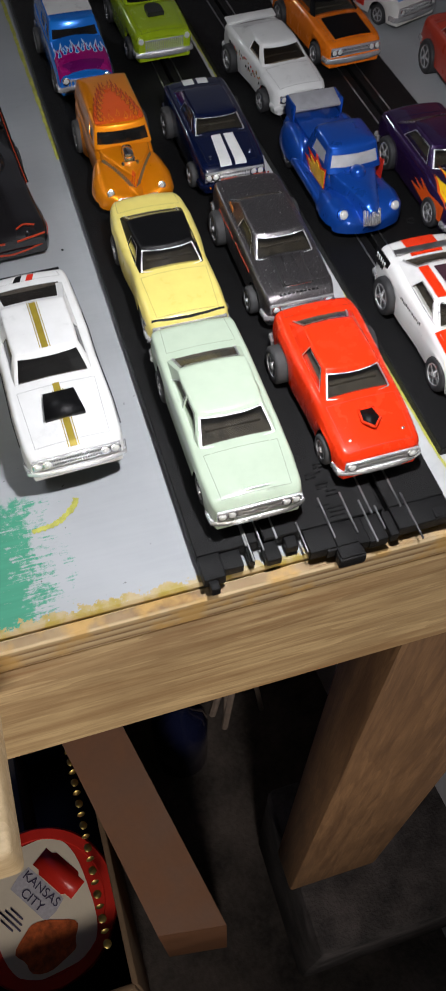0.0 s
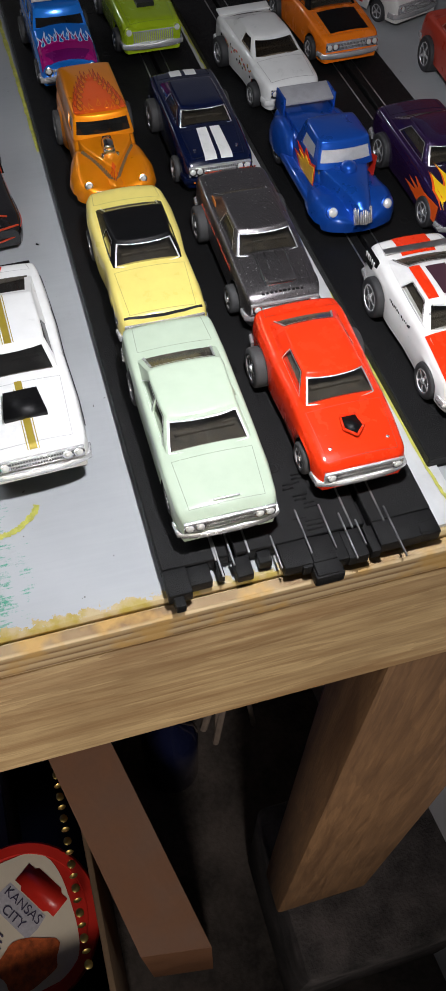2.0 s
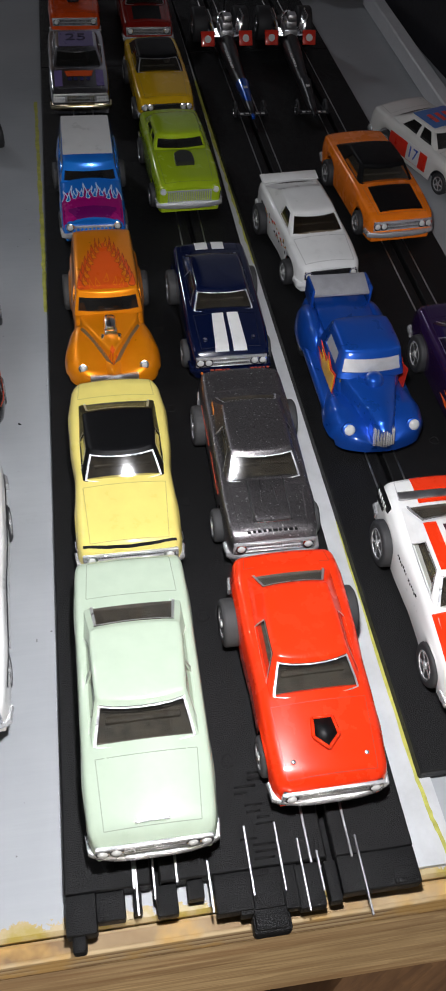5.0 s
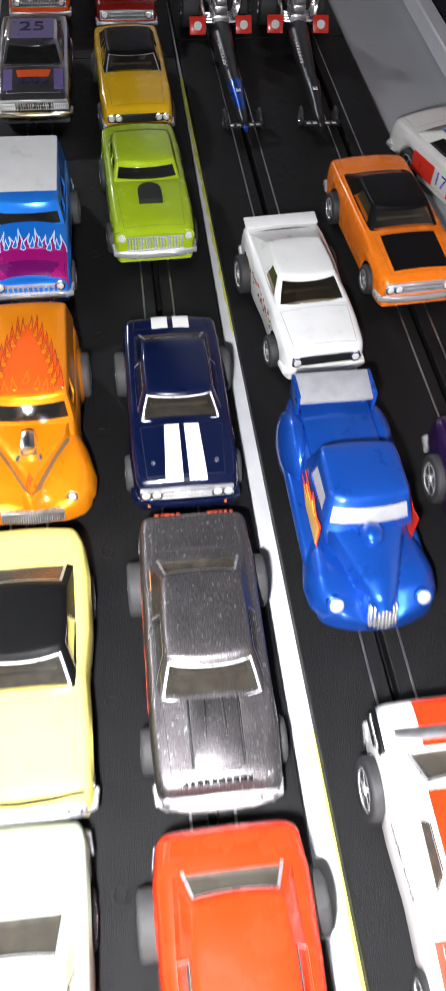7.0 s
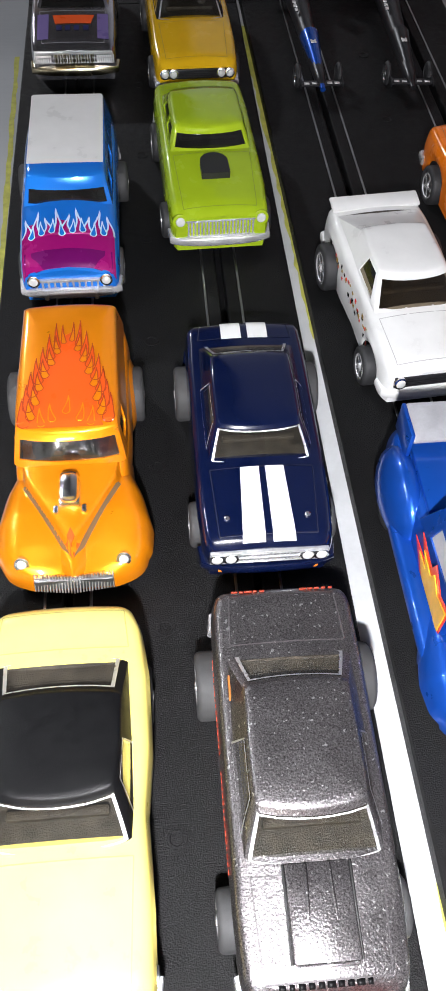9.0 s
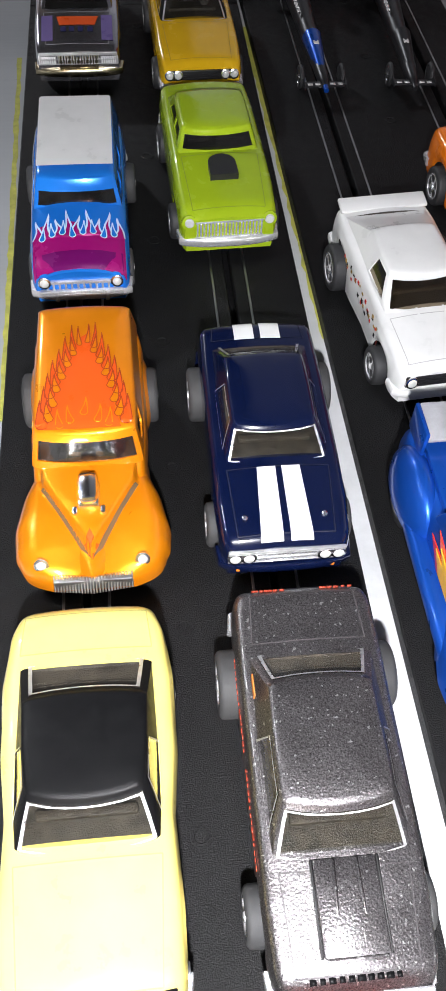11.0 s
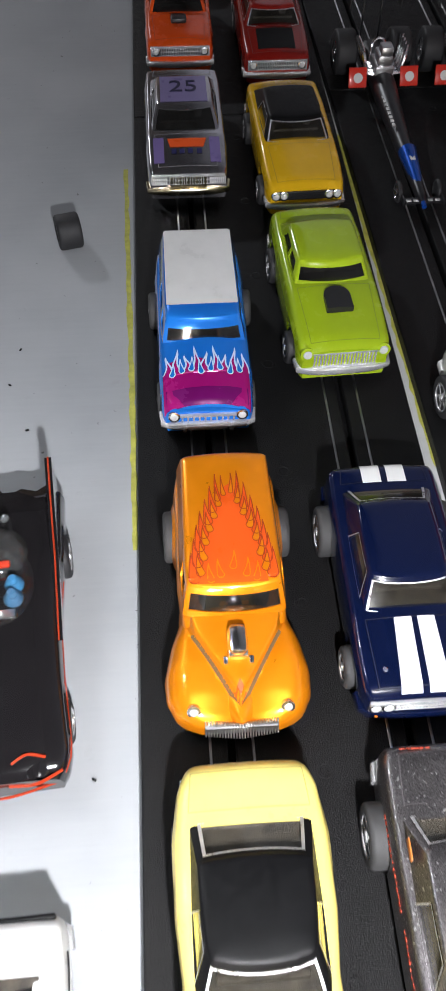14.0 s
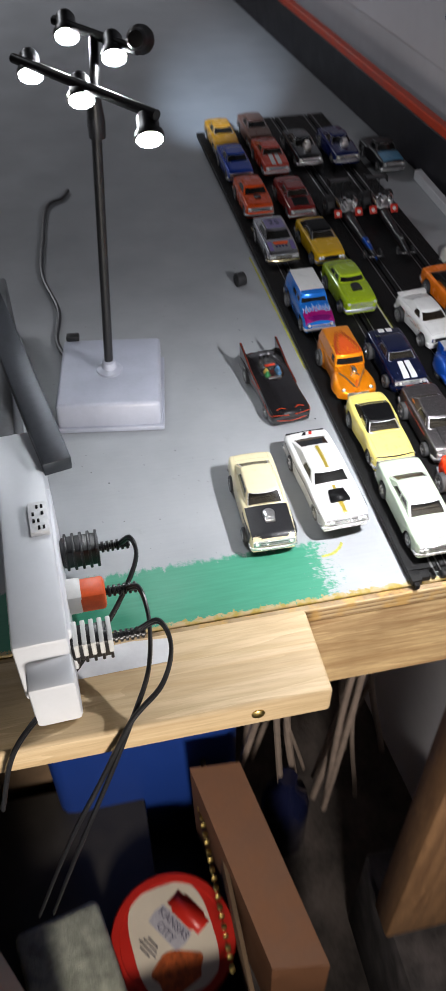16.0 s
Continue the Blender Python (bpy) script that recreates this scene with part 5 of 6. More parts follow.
def dragster(label, m, nose, plate, engine_tint):
    """A rail dragster: needle nose, blown engine with upswept pipes, fat slicks, wings."""
    d_ = thing("toy_dragster", label, "toy car", m, "toy slot cars")
    spine = [(0, -52, 4.2), (0, -46, 4.6), (0, -20, 5.4), (0, 0, 6.2), (0, 22, 7.4), (0, 42, 7.0)]
    part("body", tube(smooth_path(spine, 6), [1.0 + 3.6 * min(1, k / 22) for k in range(31)], 12), BLACK, d_)
    part("nose", tube(smooth_path([(0, -54, 4.0), (0, -40, 5.4), (0, -26, 6.4)], 8), [.8 + 2.4 * k / 16 for k in range(17)], 12), nose, d_)
    part("nose_badge", box(0, -33, 8.4, 1.8, 2.2, .3, .1), WHITE, d_)
    wing = part("front_wing", join(box(0, -51, 4.4, 13.5, 3.0, .6, .2), box(-6.6, -51, 4.6, .5, 3.6, 1.8, .2), box(6.6, -51, 4.6, .5, 3.6, 1.8, .2)), BLACK, d_)
    part("lettering", join(*[box(x, -51.4, 4.8, 1.6, 1.2, .1, 0) for x in np.arange(-4.8, 5, 2.4)]), WHITE, wing)
    part("side_lettering", join(*[box(-2.6, y, 9.2, 1.2, 1.6, .3, .1) for y in np.arange(-14, 6, 2.6)]), WHITE, d_)
    part("engine", join(box(0, 22, 10.5, 7, 11, 6, .8), box(0, 21, 15.2, 5.4, 8, 4, .8), box(0, 19, 18.8, 4.4, 5.4, 3.4, .8)), engine_tint, d_, "bright metal blown engine")
    for s in (-1, 1):
        for j in range(4):
            part("exhaust_pipe", tube(smooth_path([(s * 3.2, 18 + j * 2.6, 10.5), (s * 6.2, 18.6 + j * 2.6, 11), (s * 7.6, 20 + j * 2.6, 16), (s * 8.4, 22 + j * 2.6, 18.6)], 5), .85, 8), CHROME, d_)
        part("side_plate", moved(box(0, 0, 0, 6.8, .9, 6.8, .4), at(s * 9.6, 17.0, 9.8, -28)), plate if s < 0 or plate is REDM else MATTBLACK, d_)
        part("plate_badge", moved(join(*[moved(lathe([(1.1, -.1), (1.7, -.1), (1.7, .1), (1.1, .1)], 14, "y"), at(q, 0, 0)) for q in (0,)]), at(s * 9.6, 16.3, 10.0, -28)), WHITE, d_)
        tyre, rim = wheel_meshes(8.0, 7.5, RUBBER, "slick")
        w_ = part("tyre", tyre, RUBBER, d_)
        w_.matrix_basis = pose(s * .0105, .040, .0080, 0, 0, 0 if s > 0 else 180)
        part("rim", rim, CHROME, w_)
        tyre, rim = wheel_meshes(3.6, 1.6, RUBBER, "mag")
        w_ = part("tyre", tyre, RUBBER, d_)
        w_.matrix_basis = pose(s * .0066, -.0445, .0036, 0, 0, 0 if s > 0 else 180)
        part("rim", rim, CHROME, w_)
    part("rear_wing", join(box(0, 46, 26, 19, 7, .9, .3), box(-9.6, 46, 25, .6, 9, 5, .2), box(9.6, 46, 25, .6, 9, 5, .2), box(-3.4, 46, 18, .7, 1.2, 16, .2), box(3.4, 46, 18, .7, 1.2, 16, .2)), BLACK, d_)
    part("seat_cage", tube(smooth_path([(-2.6, 28, 8), (-2.6, 30, 15), (0, 31, 17), (2.6, 30, 15), (2.6, 28, 8)], 6), .6, 8), CHROME, d_)
    return d_


dragster("black rail dragster toy with blue needle nose and red plates", pose(.0930, .3790, TRACK_TOP, 0, 0, 1.2), royal, REDM, SATIN)
dragster("black rail dragster toy with white side lettering", pose(.1245, .3790, TRACK_TOP, 0, 0, -2.0), BLACK, REDM, SATIN)

sh = Shell(62, 27, r=2.6)
for lab, col, lane, y in (("black funny toy car with chrome engine at far end", paint("gloss_black_enamel", (.012, .012, .014), .2), 0, .5080), ("dark blue funny toy car with chrome engine at far end", paint("midnight_blue_enamel", (.008, .015, .10), .2), 1, .5060)):
    car, _ = toy_car(lab, on_right(lane, y, 62), sh, col, dict(c=(.34, .44, .64, .80), hwb=11.2, hwr=8.4, zroof=20.4, crown=1.0, side=((.10, .65),)), glassy=DARKGLASS, rear=(7, 7))
    part("engine", moved(join(box(0, 0, 2.5, 7, 8, 5, .8), box(0, 0, 6.4, 5, 6, 3.4, .8)), at(0, -18, sh.z(0, -18) - .6)), SATIN, car, "bright metal engine through the hood")


# ---- cars beside the tracks ----
teal = paint("pale_blue_nose_enamel", (0.10, 0.28, 0.45), 0.3)
sh = Shell(60, 26, top=[(0, 12), (.02, 13.8), (.1, 14.6), (.32, 16), (.4, 16.4), (.6, 16.4), (.64, 14), (.97, 14.5), (1, 12)])
car, _ = toy_car("black toy pickup with pale blue nose on the grey board", place_car(.1700, .4900, 60, 0.0, 3.5), sh, BLACK, dict(c=(.33, .42, .58, .64), hwb=11, hwr=9.2, zroof=22, crown=1.2, side=((.12, .80),)), glassy=DARKGLASS, group="loose toy cars")
part("nose_paint", sh.stripe(-10.5, 10.5, .02, .30, .15), teal, car)

gas = paint("dull_red_gasser_enamel", (0.42, 0.045, 0.025), 0.3)
sh = Shell(58, 25, low=6.0, top=[(0, 15), (.02, 17.4), (.1, 18.4), (.32, 20), (.4, 20.6), (.7, 20.6), (.95, 20), (1, 15)], axle=(6.5, 7.0))
toy_car("dull red raised gasser toy car on the grey board", place_car(.1790, .1800, 58, 0.0, -3), sh, gas, dict(c=(.33, .42, .68, .82), hwb=11, hwr=9, zroof=25.5, crown=1.3, side=((.10, .75),)), rear=(7.0, 6), front=(6.2, 3.4), out=(1.6, 1.4), bump_z=10, group="loose toy cars")

sh = Shell(64, 28, r=1.6, top=[(0, 10), (.012, 12.6), (.05, 13.8), (.3, 15.2), (.38, 15.6), (.7, 16), (.95, 16.4), (.985, 15.6), (1, 13)])
ivory = paint("off_white_enamel", (0.66, 0.65, 0.62), 0.35)
car, rz = toy_car("off-white stock toy car with blue roof and red side panels", place_car(.1810, .2640, 64, 0.0, 20), sh, ivory, dict(c=(.30, .40, .66, .80), hwb=11.8, hwr=9.4, zroof=20.6, crown=.8, side=((.08, .36), (.44, .78)), trim=False), glassy=DARKGLASS, group="loose toy cars", lamps=2)
part("roof_paint", sh.patch([(-8.6, -5.6), (8.6, -5.6), (8.6, 9.6), (-8.6, 9.6)], .15, rz), paint("roof_blue", (.03, .13, .40)), car, "blue painted roof")
part("roof_print", join(*[sh.patch([(x, -2), (x + 2.2, -2), (x + 2.2, 5), (x, 5)], .3, rz) for x in (-5, -1, 3)]), REDM, car)
for s_ in (-1, 1):
    part("side_panel", box(s_ * 14.0, 2, 9.0, .5, 26, 7.0, .2), REDM, car, "red side panel")
part("number_plate_panel", box(-14.3, -2, 9.6, .3, 8.5, 7.6, .2), WHITE, car)
letters("17", .0068, pose(-.0145, -.002, .0096, 90, 0, -90), paint("blue_number", (.03, .08, .4)), car)
part("hood_print", sh.stripe(-11, 11, .03, .12, .15), paint("pale_blue_print", (.2, .35, .6)), car)

# the white barracuda-like hardtop with the gold stripe
gold = plain("gold_stripe_ink", (0.36, 0.27, 0.03), 0.4, 0.3, .15, 400)
sh = Shell(77, 29.6, r=1.6, hw=[(0, .86), (.012, .92), (.05, .96), (.2, .99), (.45, .97), (.6, 1), (.9, .97), (.985, .92), (1, .86)])
car, rz = toy_car("white hardtop toy car with gold centre stripe and black scoop", place_car(-.0241, .0450, 77, 0.0026, 1.8) @ Matrix.Rotation(radians(-2.6), 4, "X"), sh, WHITE,
                  dict(c=(.33, .435, .72, .89), hwb=11.8, hwr=9.6, rear_w=10.2, zroof=19.8, crown=.8, bow=1.0, side=((.09, .45),), trim=False), glassy=DARKGLASS, group="loose toy cars", lamps=4)
for x0, x1 in ((-1.0, 1.0),):
    part("gold_stripe", sh.stripe(x0, x1, .012, .145, .18), gold, car, "gold centre stripe")
    part("gold_stripe", sh.stripe(x0, x1, .262, .305, .18), gold, car, "gold centre stripe")
    part("gold_stripe", sh.patch([(x0, -4.4), (x1, -4.4), (x1, 16.2), (x0, 16.2)], .2, rz), gold, car, "gold centre stripe")
part("stripe_border", join(sh.stripe(-1.6, -1.35, .012, .27, .16), sh.stripe(1.35, 1.6, .012, .27, .16), sh.patch([(-1.6, -4.4), (-1.35, -4.4), (-1.35, 16.2), (-1.6, 16.2)], .18, rz), sh.patch([(1.35, -4.4), (1.6, -4.4), (1.6, 16.2), (1.35, 16.2)], .18, rz)), gold, car)
scoop = [(-5.7, -4.8), (5.7, -4.8), (4.5, 4.2), (-4.5, 4.2)]
part("hood_scoop", moved(prism(scoop, -.3, 1.5), at(0, -23.4, sh.z(0, -23.4), 3)), MATTBLACK, car, "matt black hood scoop")
part("tail_panel", box(0, 38.3, 13.6, 24.5, .9, 2.2, .3), MATTBLACK, car, "black tail panel")
part("tail_badge", join(sh.patch([(-3.8, 32), (-1.4, 32), (-.2, 35.2), (-2.2, 35.2)], .2)), MATTBLACK, car)
part("tail_badge", join(sh.patch([(.4, 32), (2.6, 32), (3.6, 35.2), (1.6, 35.2)], .2)), REDM, car)
part("waist_line", join(*[tube([(s * sh.half(y) * 1.005, y, 12.6) for y in np.linspace(-33, 33, 24)], .16, 6) for s in (-1, 1)]), BLACK, car)

# cream car with a black front half
cream = paint("cream_enamel", (0.70, 0.62, 0.40), 0.3)
sh = Shell(70, 28, r=1.8)
car, rz = toy_car("cream hardtop toy car with black front and bare engine", place_car(-.0668, .0415, 70, 0.0, -1.5), sh, cream,
                  dict(c=(.345, .45, .74, .86), hwb=11.2, hwr=9.4, zroof=20.6, crown=1.0, side=((.10, .75),)), group="loose toy cars", lamps=2, out=(1.6, 1.0))
part("hood_panel", join(sh.stripe(-12.4, 12.4, .012, .335, .2)), BLACK, car, "glossy black front end")
part("front_clip", join(box(-13.3, -21.5, 10.5, 1.2, 20, 6, .5), box(13.3, -21.5, 10.5, 1.2, 20, 6, .5), box(0, -31.9, 10.2, 22, .7, 3.8, .3)), BLACK, car)
part("engine", moved(join(lathe([(3.6, -1), (3.6, 1.6), (3.0, 2.4), (1.2, 2.8), (0, 2.8)], 18), box(0, -2, .6, 5.6, 7, 2.2, .5)), at(0, -19, sh.z(0, -19))), SATIN, car, "bare metal air cleaner and engine")

# black finned show car with a bubble cockpit
inky = paint("gloss_black_lacquer", (0.010, 0.009, 0.010), 0.16, 0, 1.0)
fin_hw = [(0, .80), (.02, .90), (.08, .96), (.3, .90), (.5, .88), (.75, .98), (1, 1.0)]
sh = Shell(68, 30, hw=fin_hw, top=[(0, 8.5), (.02, 10.5), (.1, 11.6), (.35, 13.0), (.6, 13.6), (.9, 13), (1, 11.5)], r=2.0, crown=1.2, low=3.0)
car, _ = toy_car("glossy black finned toy show car with red pinstripes", place_car(-.0273, .1471, 68, 0.0, 4.5), sh, inky, None, group="loose toy cars", bumper=False, grille="", lamps=0, lines=False, out=(.4, .8))
trimred = paint("red_orange_pinstripe", (0.42, 0.04, 0.012), .3)
for s_ in (-1, 1):
    fin = [(-6, 12.0), (14, 14.0), (25, 17.5), (37.0, 20.5), (34.5, 10), (10, 9.5)]
    side = moved(prism([(y, z) for y, z in fin], -.8, .8), Matrix(((0, 0, 1, s_ * 13.0), (1, 0, 0, 0), (0, 1, 0, 0), (0, 0, 0, 1))))
    f_ = part("tail_fin", side, inky, car, "swept black tail fin")
    part("pinstripe", tube([(s_ * 13.0, y, z + .25) for y, z in fin[:4]], .2, 6), trimred, f_)
    part("pinstripe", tube([(s_ * sh.half(y) * 1.0, y, 9.0) for y in np.linspace(-33, 10, 16)], .16, 6), trimred, car)
    part("nose_pod", moved(join(lathe([(3.2, -2), (3.4, 1), (2.6, 2.2), (2.2, 1.2), (0, 1.0)], 18, "y")), at(s_ * 7.6, -31.6, 8.2, 0, 0, 180)), inky, car)
    part("nose_mark", tube(smooth_path([(s_ * 3.0, -31.0, 12.2), (s_ * 6.0, -29.6, 12.4), (s_ * 9.6, -30.4, 12.0)], 6), .3, 6), trimred, car)
    part("nose_trim", tube(smooth_path([(s_ * 12.4, -32.6, 9.6), (s_ * 7.6, -35.0, 10.8), (s_ * 2.2, -34.4, 9.6)], 8), .34, 6), trimred, car)
part("nose_trim", tube(smooth_path([(-11.5, -33.6, 6.2), (0, -35.2, 5.4), (11.5, -33.6, 6.2)], 8), .3, 6), trimred, car)
bub = glass("clear_canopy", (.93, .94, .95), 0.01)
rings = [(8.6 * math.cos(t), 6.2 * math.sin(t)) for t in np.linspace(0, math.pi / 2, 9)]
part("canopy", moved(([Vector((v[0], v[1] * 1.25, v[2])) for v in lathe([(max(r, .01), z) for r, z in rings], 26)[0]], lathe([(max(r, .01), z) for r, z in rings], 26)[1][:-1]), at(0, 8.0, 12.9)), bub, car, "clear bubble canopy").visible_shadow = False
part("canopy_ring", moved(([Vector((v[0], v[1] * 1.25, v[2])) for v in lathe([(8.4, 0), (9.0, .2), (9.0, .7), (8.5, .8)], 30)[0]], lathe([(8.4, 0), (9.0, .2), (9.0, .7), (8.5, .8)], 30)[1]), at(0, 8.0, 13.0)), CHROME, car)
for cx, cy, col in ((-4.2, -1.4, (.03, .16, .05)), (4.0, -1.0, (.06, .16, .28)), (-4.0, 2.2, (.45, .30, .06)), (4.2, 2.4, (.05, .22, .42))):
    part("cockpit_shape", moved(lathe([(1.9, 0), (2.2, 1.5), (1.6, 2.6), (1.2, 3.0), (1.3, 3.6), (.8, 4.3), (0, 4.4)], 14), at(cx, cy + 5.0, 13.4)), paint("cockpit_paint", col, .35), car)
part("roll_bar", box(0, 11.4, 17.0, 7.5, 1.6, 1.4, .5), paint("cockpit_red", (.60, .05, .02), .3), car, "red roll bar across the cockpit")
buttress = [(7.4 * math.cos(t), 4.6 * math.sin(t)) for t in np.linspace(0, math.pi / 2, 8)]
part("canopy_tail", moved(lathe([(max(r, .01), z) for r, z in buttress], 22), at(0, 16.0, 13.0)), glass("smoky_canopy", (.45, .45, .46), .12), car, "smoky clear rear canopy")
tail_edge = [(-13.5, 36.5), (-9, 33.6), (-5.5, 34.8), (-2, 33.2), (0, 35.4), (2, 33.2), (5.5, 34.8), (9, 33.6), (13.5, 36.5), (13.5, 30), (-13.5, 30)]
part("tail_edge", prism(tail_edge, 11.0, 12.6), inky, car, "scalloped black tail edge")
part("dashboard", box(0, .4, 14.4, 9, 2, 1.6, .4), SATIN, car)
for x in (-2.6, 0, 2.6):
    part("exhaust_stack", moved(lathe([(.9, 0), (1.1, 4.5), (.8, 4.5), (.7, 3.8), (0, 3.8)], 12), at(x, 24, 13.6, 14)), CHROME, car, "chrome exhaust stack")

# a spare tyre that lies on the board
tyre, rim = wheel_meshes(5.6, 7.6, RUBBER, "slick")
single("loose_tyre", tyre, RUBBER, "loose black rubber slick tyre on the board", "toy tyre", pose(-.0212, .3235, .0056, 0, 0, 14))
random.seed(77)
for k in range(5):
    x, y = ((-.036, .262), (-.034, .276), (-.151, .118), (-.010, .150), (-.030, .245))[k]
    single("crumb", box(0, 0, 0, 1.0, .5, .4, .15), MATTBLACK, "small dark crumb on the grey board", "crumb", pose(x, y, .0003, 0, 0, random.uniform(0, 180)), "crumbs")

# white guard rail to the right of the cars and the black barrier on the wall
single("white_rail", box(.1905, .40, .0045, .0075, .155, .009, .0008, 1), plain("white_rail_paint", (.66, .66, .68), .5, 0, .15, 60), "low white rail lying on the board", "rail", scale=1.0)
barrier = thing("barrier", "black painted barrier board with red edge along the wall", "barrier", wm)
part("board", box(.004, .55, .0245, .008, 2.1, .047, .0008, 1), BLACKBOARD, barrier, scale=1.0)
part("red_edge", box(.0036, .73, .0530, .0092, 1.70, .0085, .001, 1), REDTAPE, barrier, "red taped top edge", scale=1.0)
part("white_ledge", box(.010, -.21, .0515, .016, .18, .005, .001, 1), plain("ledge_white", (.62, .62, .64), .5), barrier, scale=1.0)
poster = thing("wall_poster", "white poster on the wall with dark blue and red print", "poster", wm)
part("sheet", box(.0325, .35, .31, .0015, 1.5, .46, .0004, 1), plain("poster_paper", (.68, .67, .71), .55, 0, .08, 8), poster, scale=1.0)
blueprint = paint("poster_blue", (.03, .05, .22), .6)
random.seed(41)
part("emblem", join(*[box(.0312, .225 - k * .009, .150 + .003 * (k % 2), .001, .0055, .030, 0) for k in range(6)], box(.0311, .202, .131, .001, .060, .003, 0)), blueprint, poster, scale=1.0)
part("emblem_fill", join(*[box(.0314, .221 - k * .009, .150, .001, .003, .024, 0) for k in range(6)]), REDTAPE, poster, scale=1.0)
part("lettering", join(*[box(.0312, .235 - k * .0075, .124, .001, .0045, .0060, 0) for k in range(9) if k != 3]), blueprint, poster, scale=1.0)
part("red_panel", box(.0312, .045, .120, .0012, .13, .11, .0004, 1), REDTAPE, poster, scale=1.0)

# ---- table lamp ----
GREYBASE = plain("grey_lamp_plastic", (.42, .44, .52), .38, 0, .12, 60, .1)
tl = thing("table_lamp", "grey-based toy stadium lamp with black pole and lit heads", "lamp", pose(-.1385, .2035, 0, 0, 0, -9))
base = part("base", join(box(0, 0, 11, 67, 73, 22, 2.6, 3), box(0, 0, 2, 71, 77, 4, 1.2)), GREYBASE, tl, "grey plastic lamp base")
part("pole_socket", lathe([(9, 21.8), (8.4, 23.2), (5.0, 24.6), (4.4, 29), (3.2, 30), (0, 30)], 24), GREYBASE, base)
part("base_clip", box(-27, 37, 23.6, 9, 6, 4, 1), BLACK, base)
top = Vector((8.5, 4.0, 190))
part("pole", tube([(0, 0, 28), top * .5 + Vector((0, 0, 14)), top], 2.9, 16), BLACK, tl, "slim black pole")
part("collar", tube([top - Vector((.4, 0, 16)), top - Vector((.2, 0, 8)), top + Vector((0, 0, 6))], [4.6, 5.0, 3.6], 16), BLACK, tl)
BULB = glow("lit_white_led", (.93, .97, 1.0), 85.0)
# heads on two crossed bars, given in the room's metres
inv = tl.matrix_world.inverted()
bars = (((-.168, .240, .206), (-.104, .153, .203)), ((-.143, .262, .217), (-.104, .212, .214)))
for a_, b_ in bars:
    pa, pb = inv @ Vector(a_) * 1000, inv @ Vector(b_) * 1000
    part("crossbar", tube([pa, (pa + pb) / 2, pb], 2.6, 12), BLACK, tl)
part("riser", tube([top, inv @ Vector((-.124, .238, .215)) * 1000], 2.6, 10), BLACK, tl)
for x, y, z, lit in ((-.160, .232, .200, 1), (-.1365, .196, .198, 1), (-.1085, .150, .194, 1), (-.1375, .252, .212, 1), (-.1155, .222, .209, 1), (-.101, .222, .216, 0)):
    aim = Vector((-.05, -.80, -.52)).normalized() if lit else Vector((.3, .9, -.3)).normalized()
    turn = (inv.to_3x3() @ aim).to_track_quat("Z", "Y").to_matrix().to_4x4()
    mm = Matrix.Translation(inv @ Vector((x, y, z)) * 1000) @ turn
    head = part("lamp_head", moved(lathe([(0, -14), (4.0, -13.5), (5.4, -11), (5.6, -4), (7.2, -2), (7.4, 1.2), (6.7, 1.4), (6.5, -.6), (0, -.8)], 22), mm), BLACK, tl, "black round lamp head")
    if lit:
        part("led_lens", moved(lathe([(6.4, -.2), (5.6, 1.0), (3.0, 2.0), (0, 2.3)], 22), mm), BULB, head, "lit white lamp face")
cord = smooth_path([(-.166, .246, .004), (-.171, .275, .002), (-.167, .315, .002), (-.176, .37, .002), (-.172, .43, .002), (-.165, .49, .002), (-.150, .505, .002), (-.143, .520, .002)], 8)
single("lamp_cord", tube(cord, .0016, 8), BLACK, "thin black lamp cord lying on the board", "cable", scale=1.0)

# ---- ledge, power strip, cables ----
ledge = thing("ledge_board", "fresh pine board fixed flat at the table's front edge", "board")
part("plank", box(-.345, -.0235, -.0105, .57, .052, .019, .0022, 3), FRESH, ledge, scale=1.0)
part("screw", moved(join(lathe([(0, 1.0), (2.0, 1.0), (3.4, .2), (3.4, -.6), (0, -.6)], 20), box(0, 0, 1.05, 3.6, .5, .3, 0), box(0, 0, 1.05, .5, 3.6, .3, 0)), pose(-98, -49.9, -9.5, 90, 0, 0)), plain("brass_screw", (.45, .33, .12), .35, 1.0, .4, 900), ledge, "brass cross-head screw")
part("paint_smear", moved(prism([(-30, -9), (22, -8), (24, 6), (4, 8), (-30, 6)], 0, .15), pose(-158, -8, -.95)), plain("chalky_white_paint", (.72, .72, .73), .6, 0, .15, 60), ledge)
WHITEPLASTIC = plain("white_plastic", (.70, .72, .76), .35, 0, .06, 40, .05)
ps = thing("power_strip", "white plastic power strip with three plugs in it", "power strip", pose(-.1975, .050, .0005, 0, 0, 2))
part("body", box(0, 0, 22, 26, 150, 44, 2.6, 2), WHITEPLASTIC, ps)
part("end_cap", box(2, -80, 16, 22, 22, 32, 2.6, 2), WHITEPLASTIC, ps)
part("socket_panel", box(12.6, -20, 24, 4.4, 96, 34, 1.6), WHITEPLASTIC, ps)
part("switch_panel", join(box(7, 2, 45, 10, 22, 4, .8)), plain("pale_label", (.75, .76, .78), .5), ps)
part("label_print", join(*[box(4.5 + 2.4 * j, -6 + 5 * i, 47.1, 1.2, 2.6, .3, 0) for i in range(4) for j in range(3) if (i + j) % 3]), MATTBLACK, ps)
SAFETY = plain("safety_orange_plastic", (.75, .10, .02), .4)
PALEPLUG = plain("pale_plug_plastic", (.68, .68, .66), .4, 0, .1, 200)


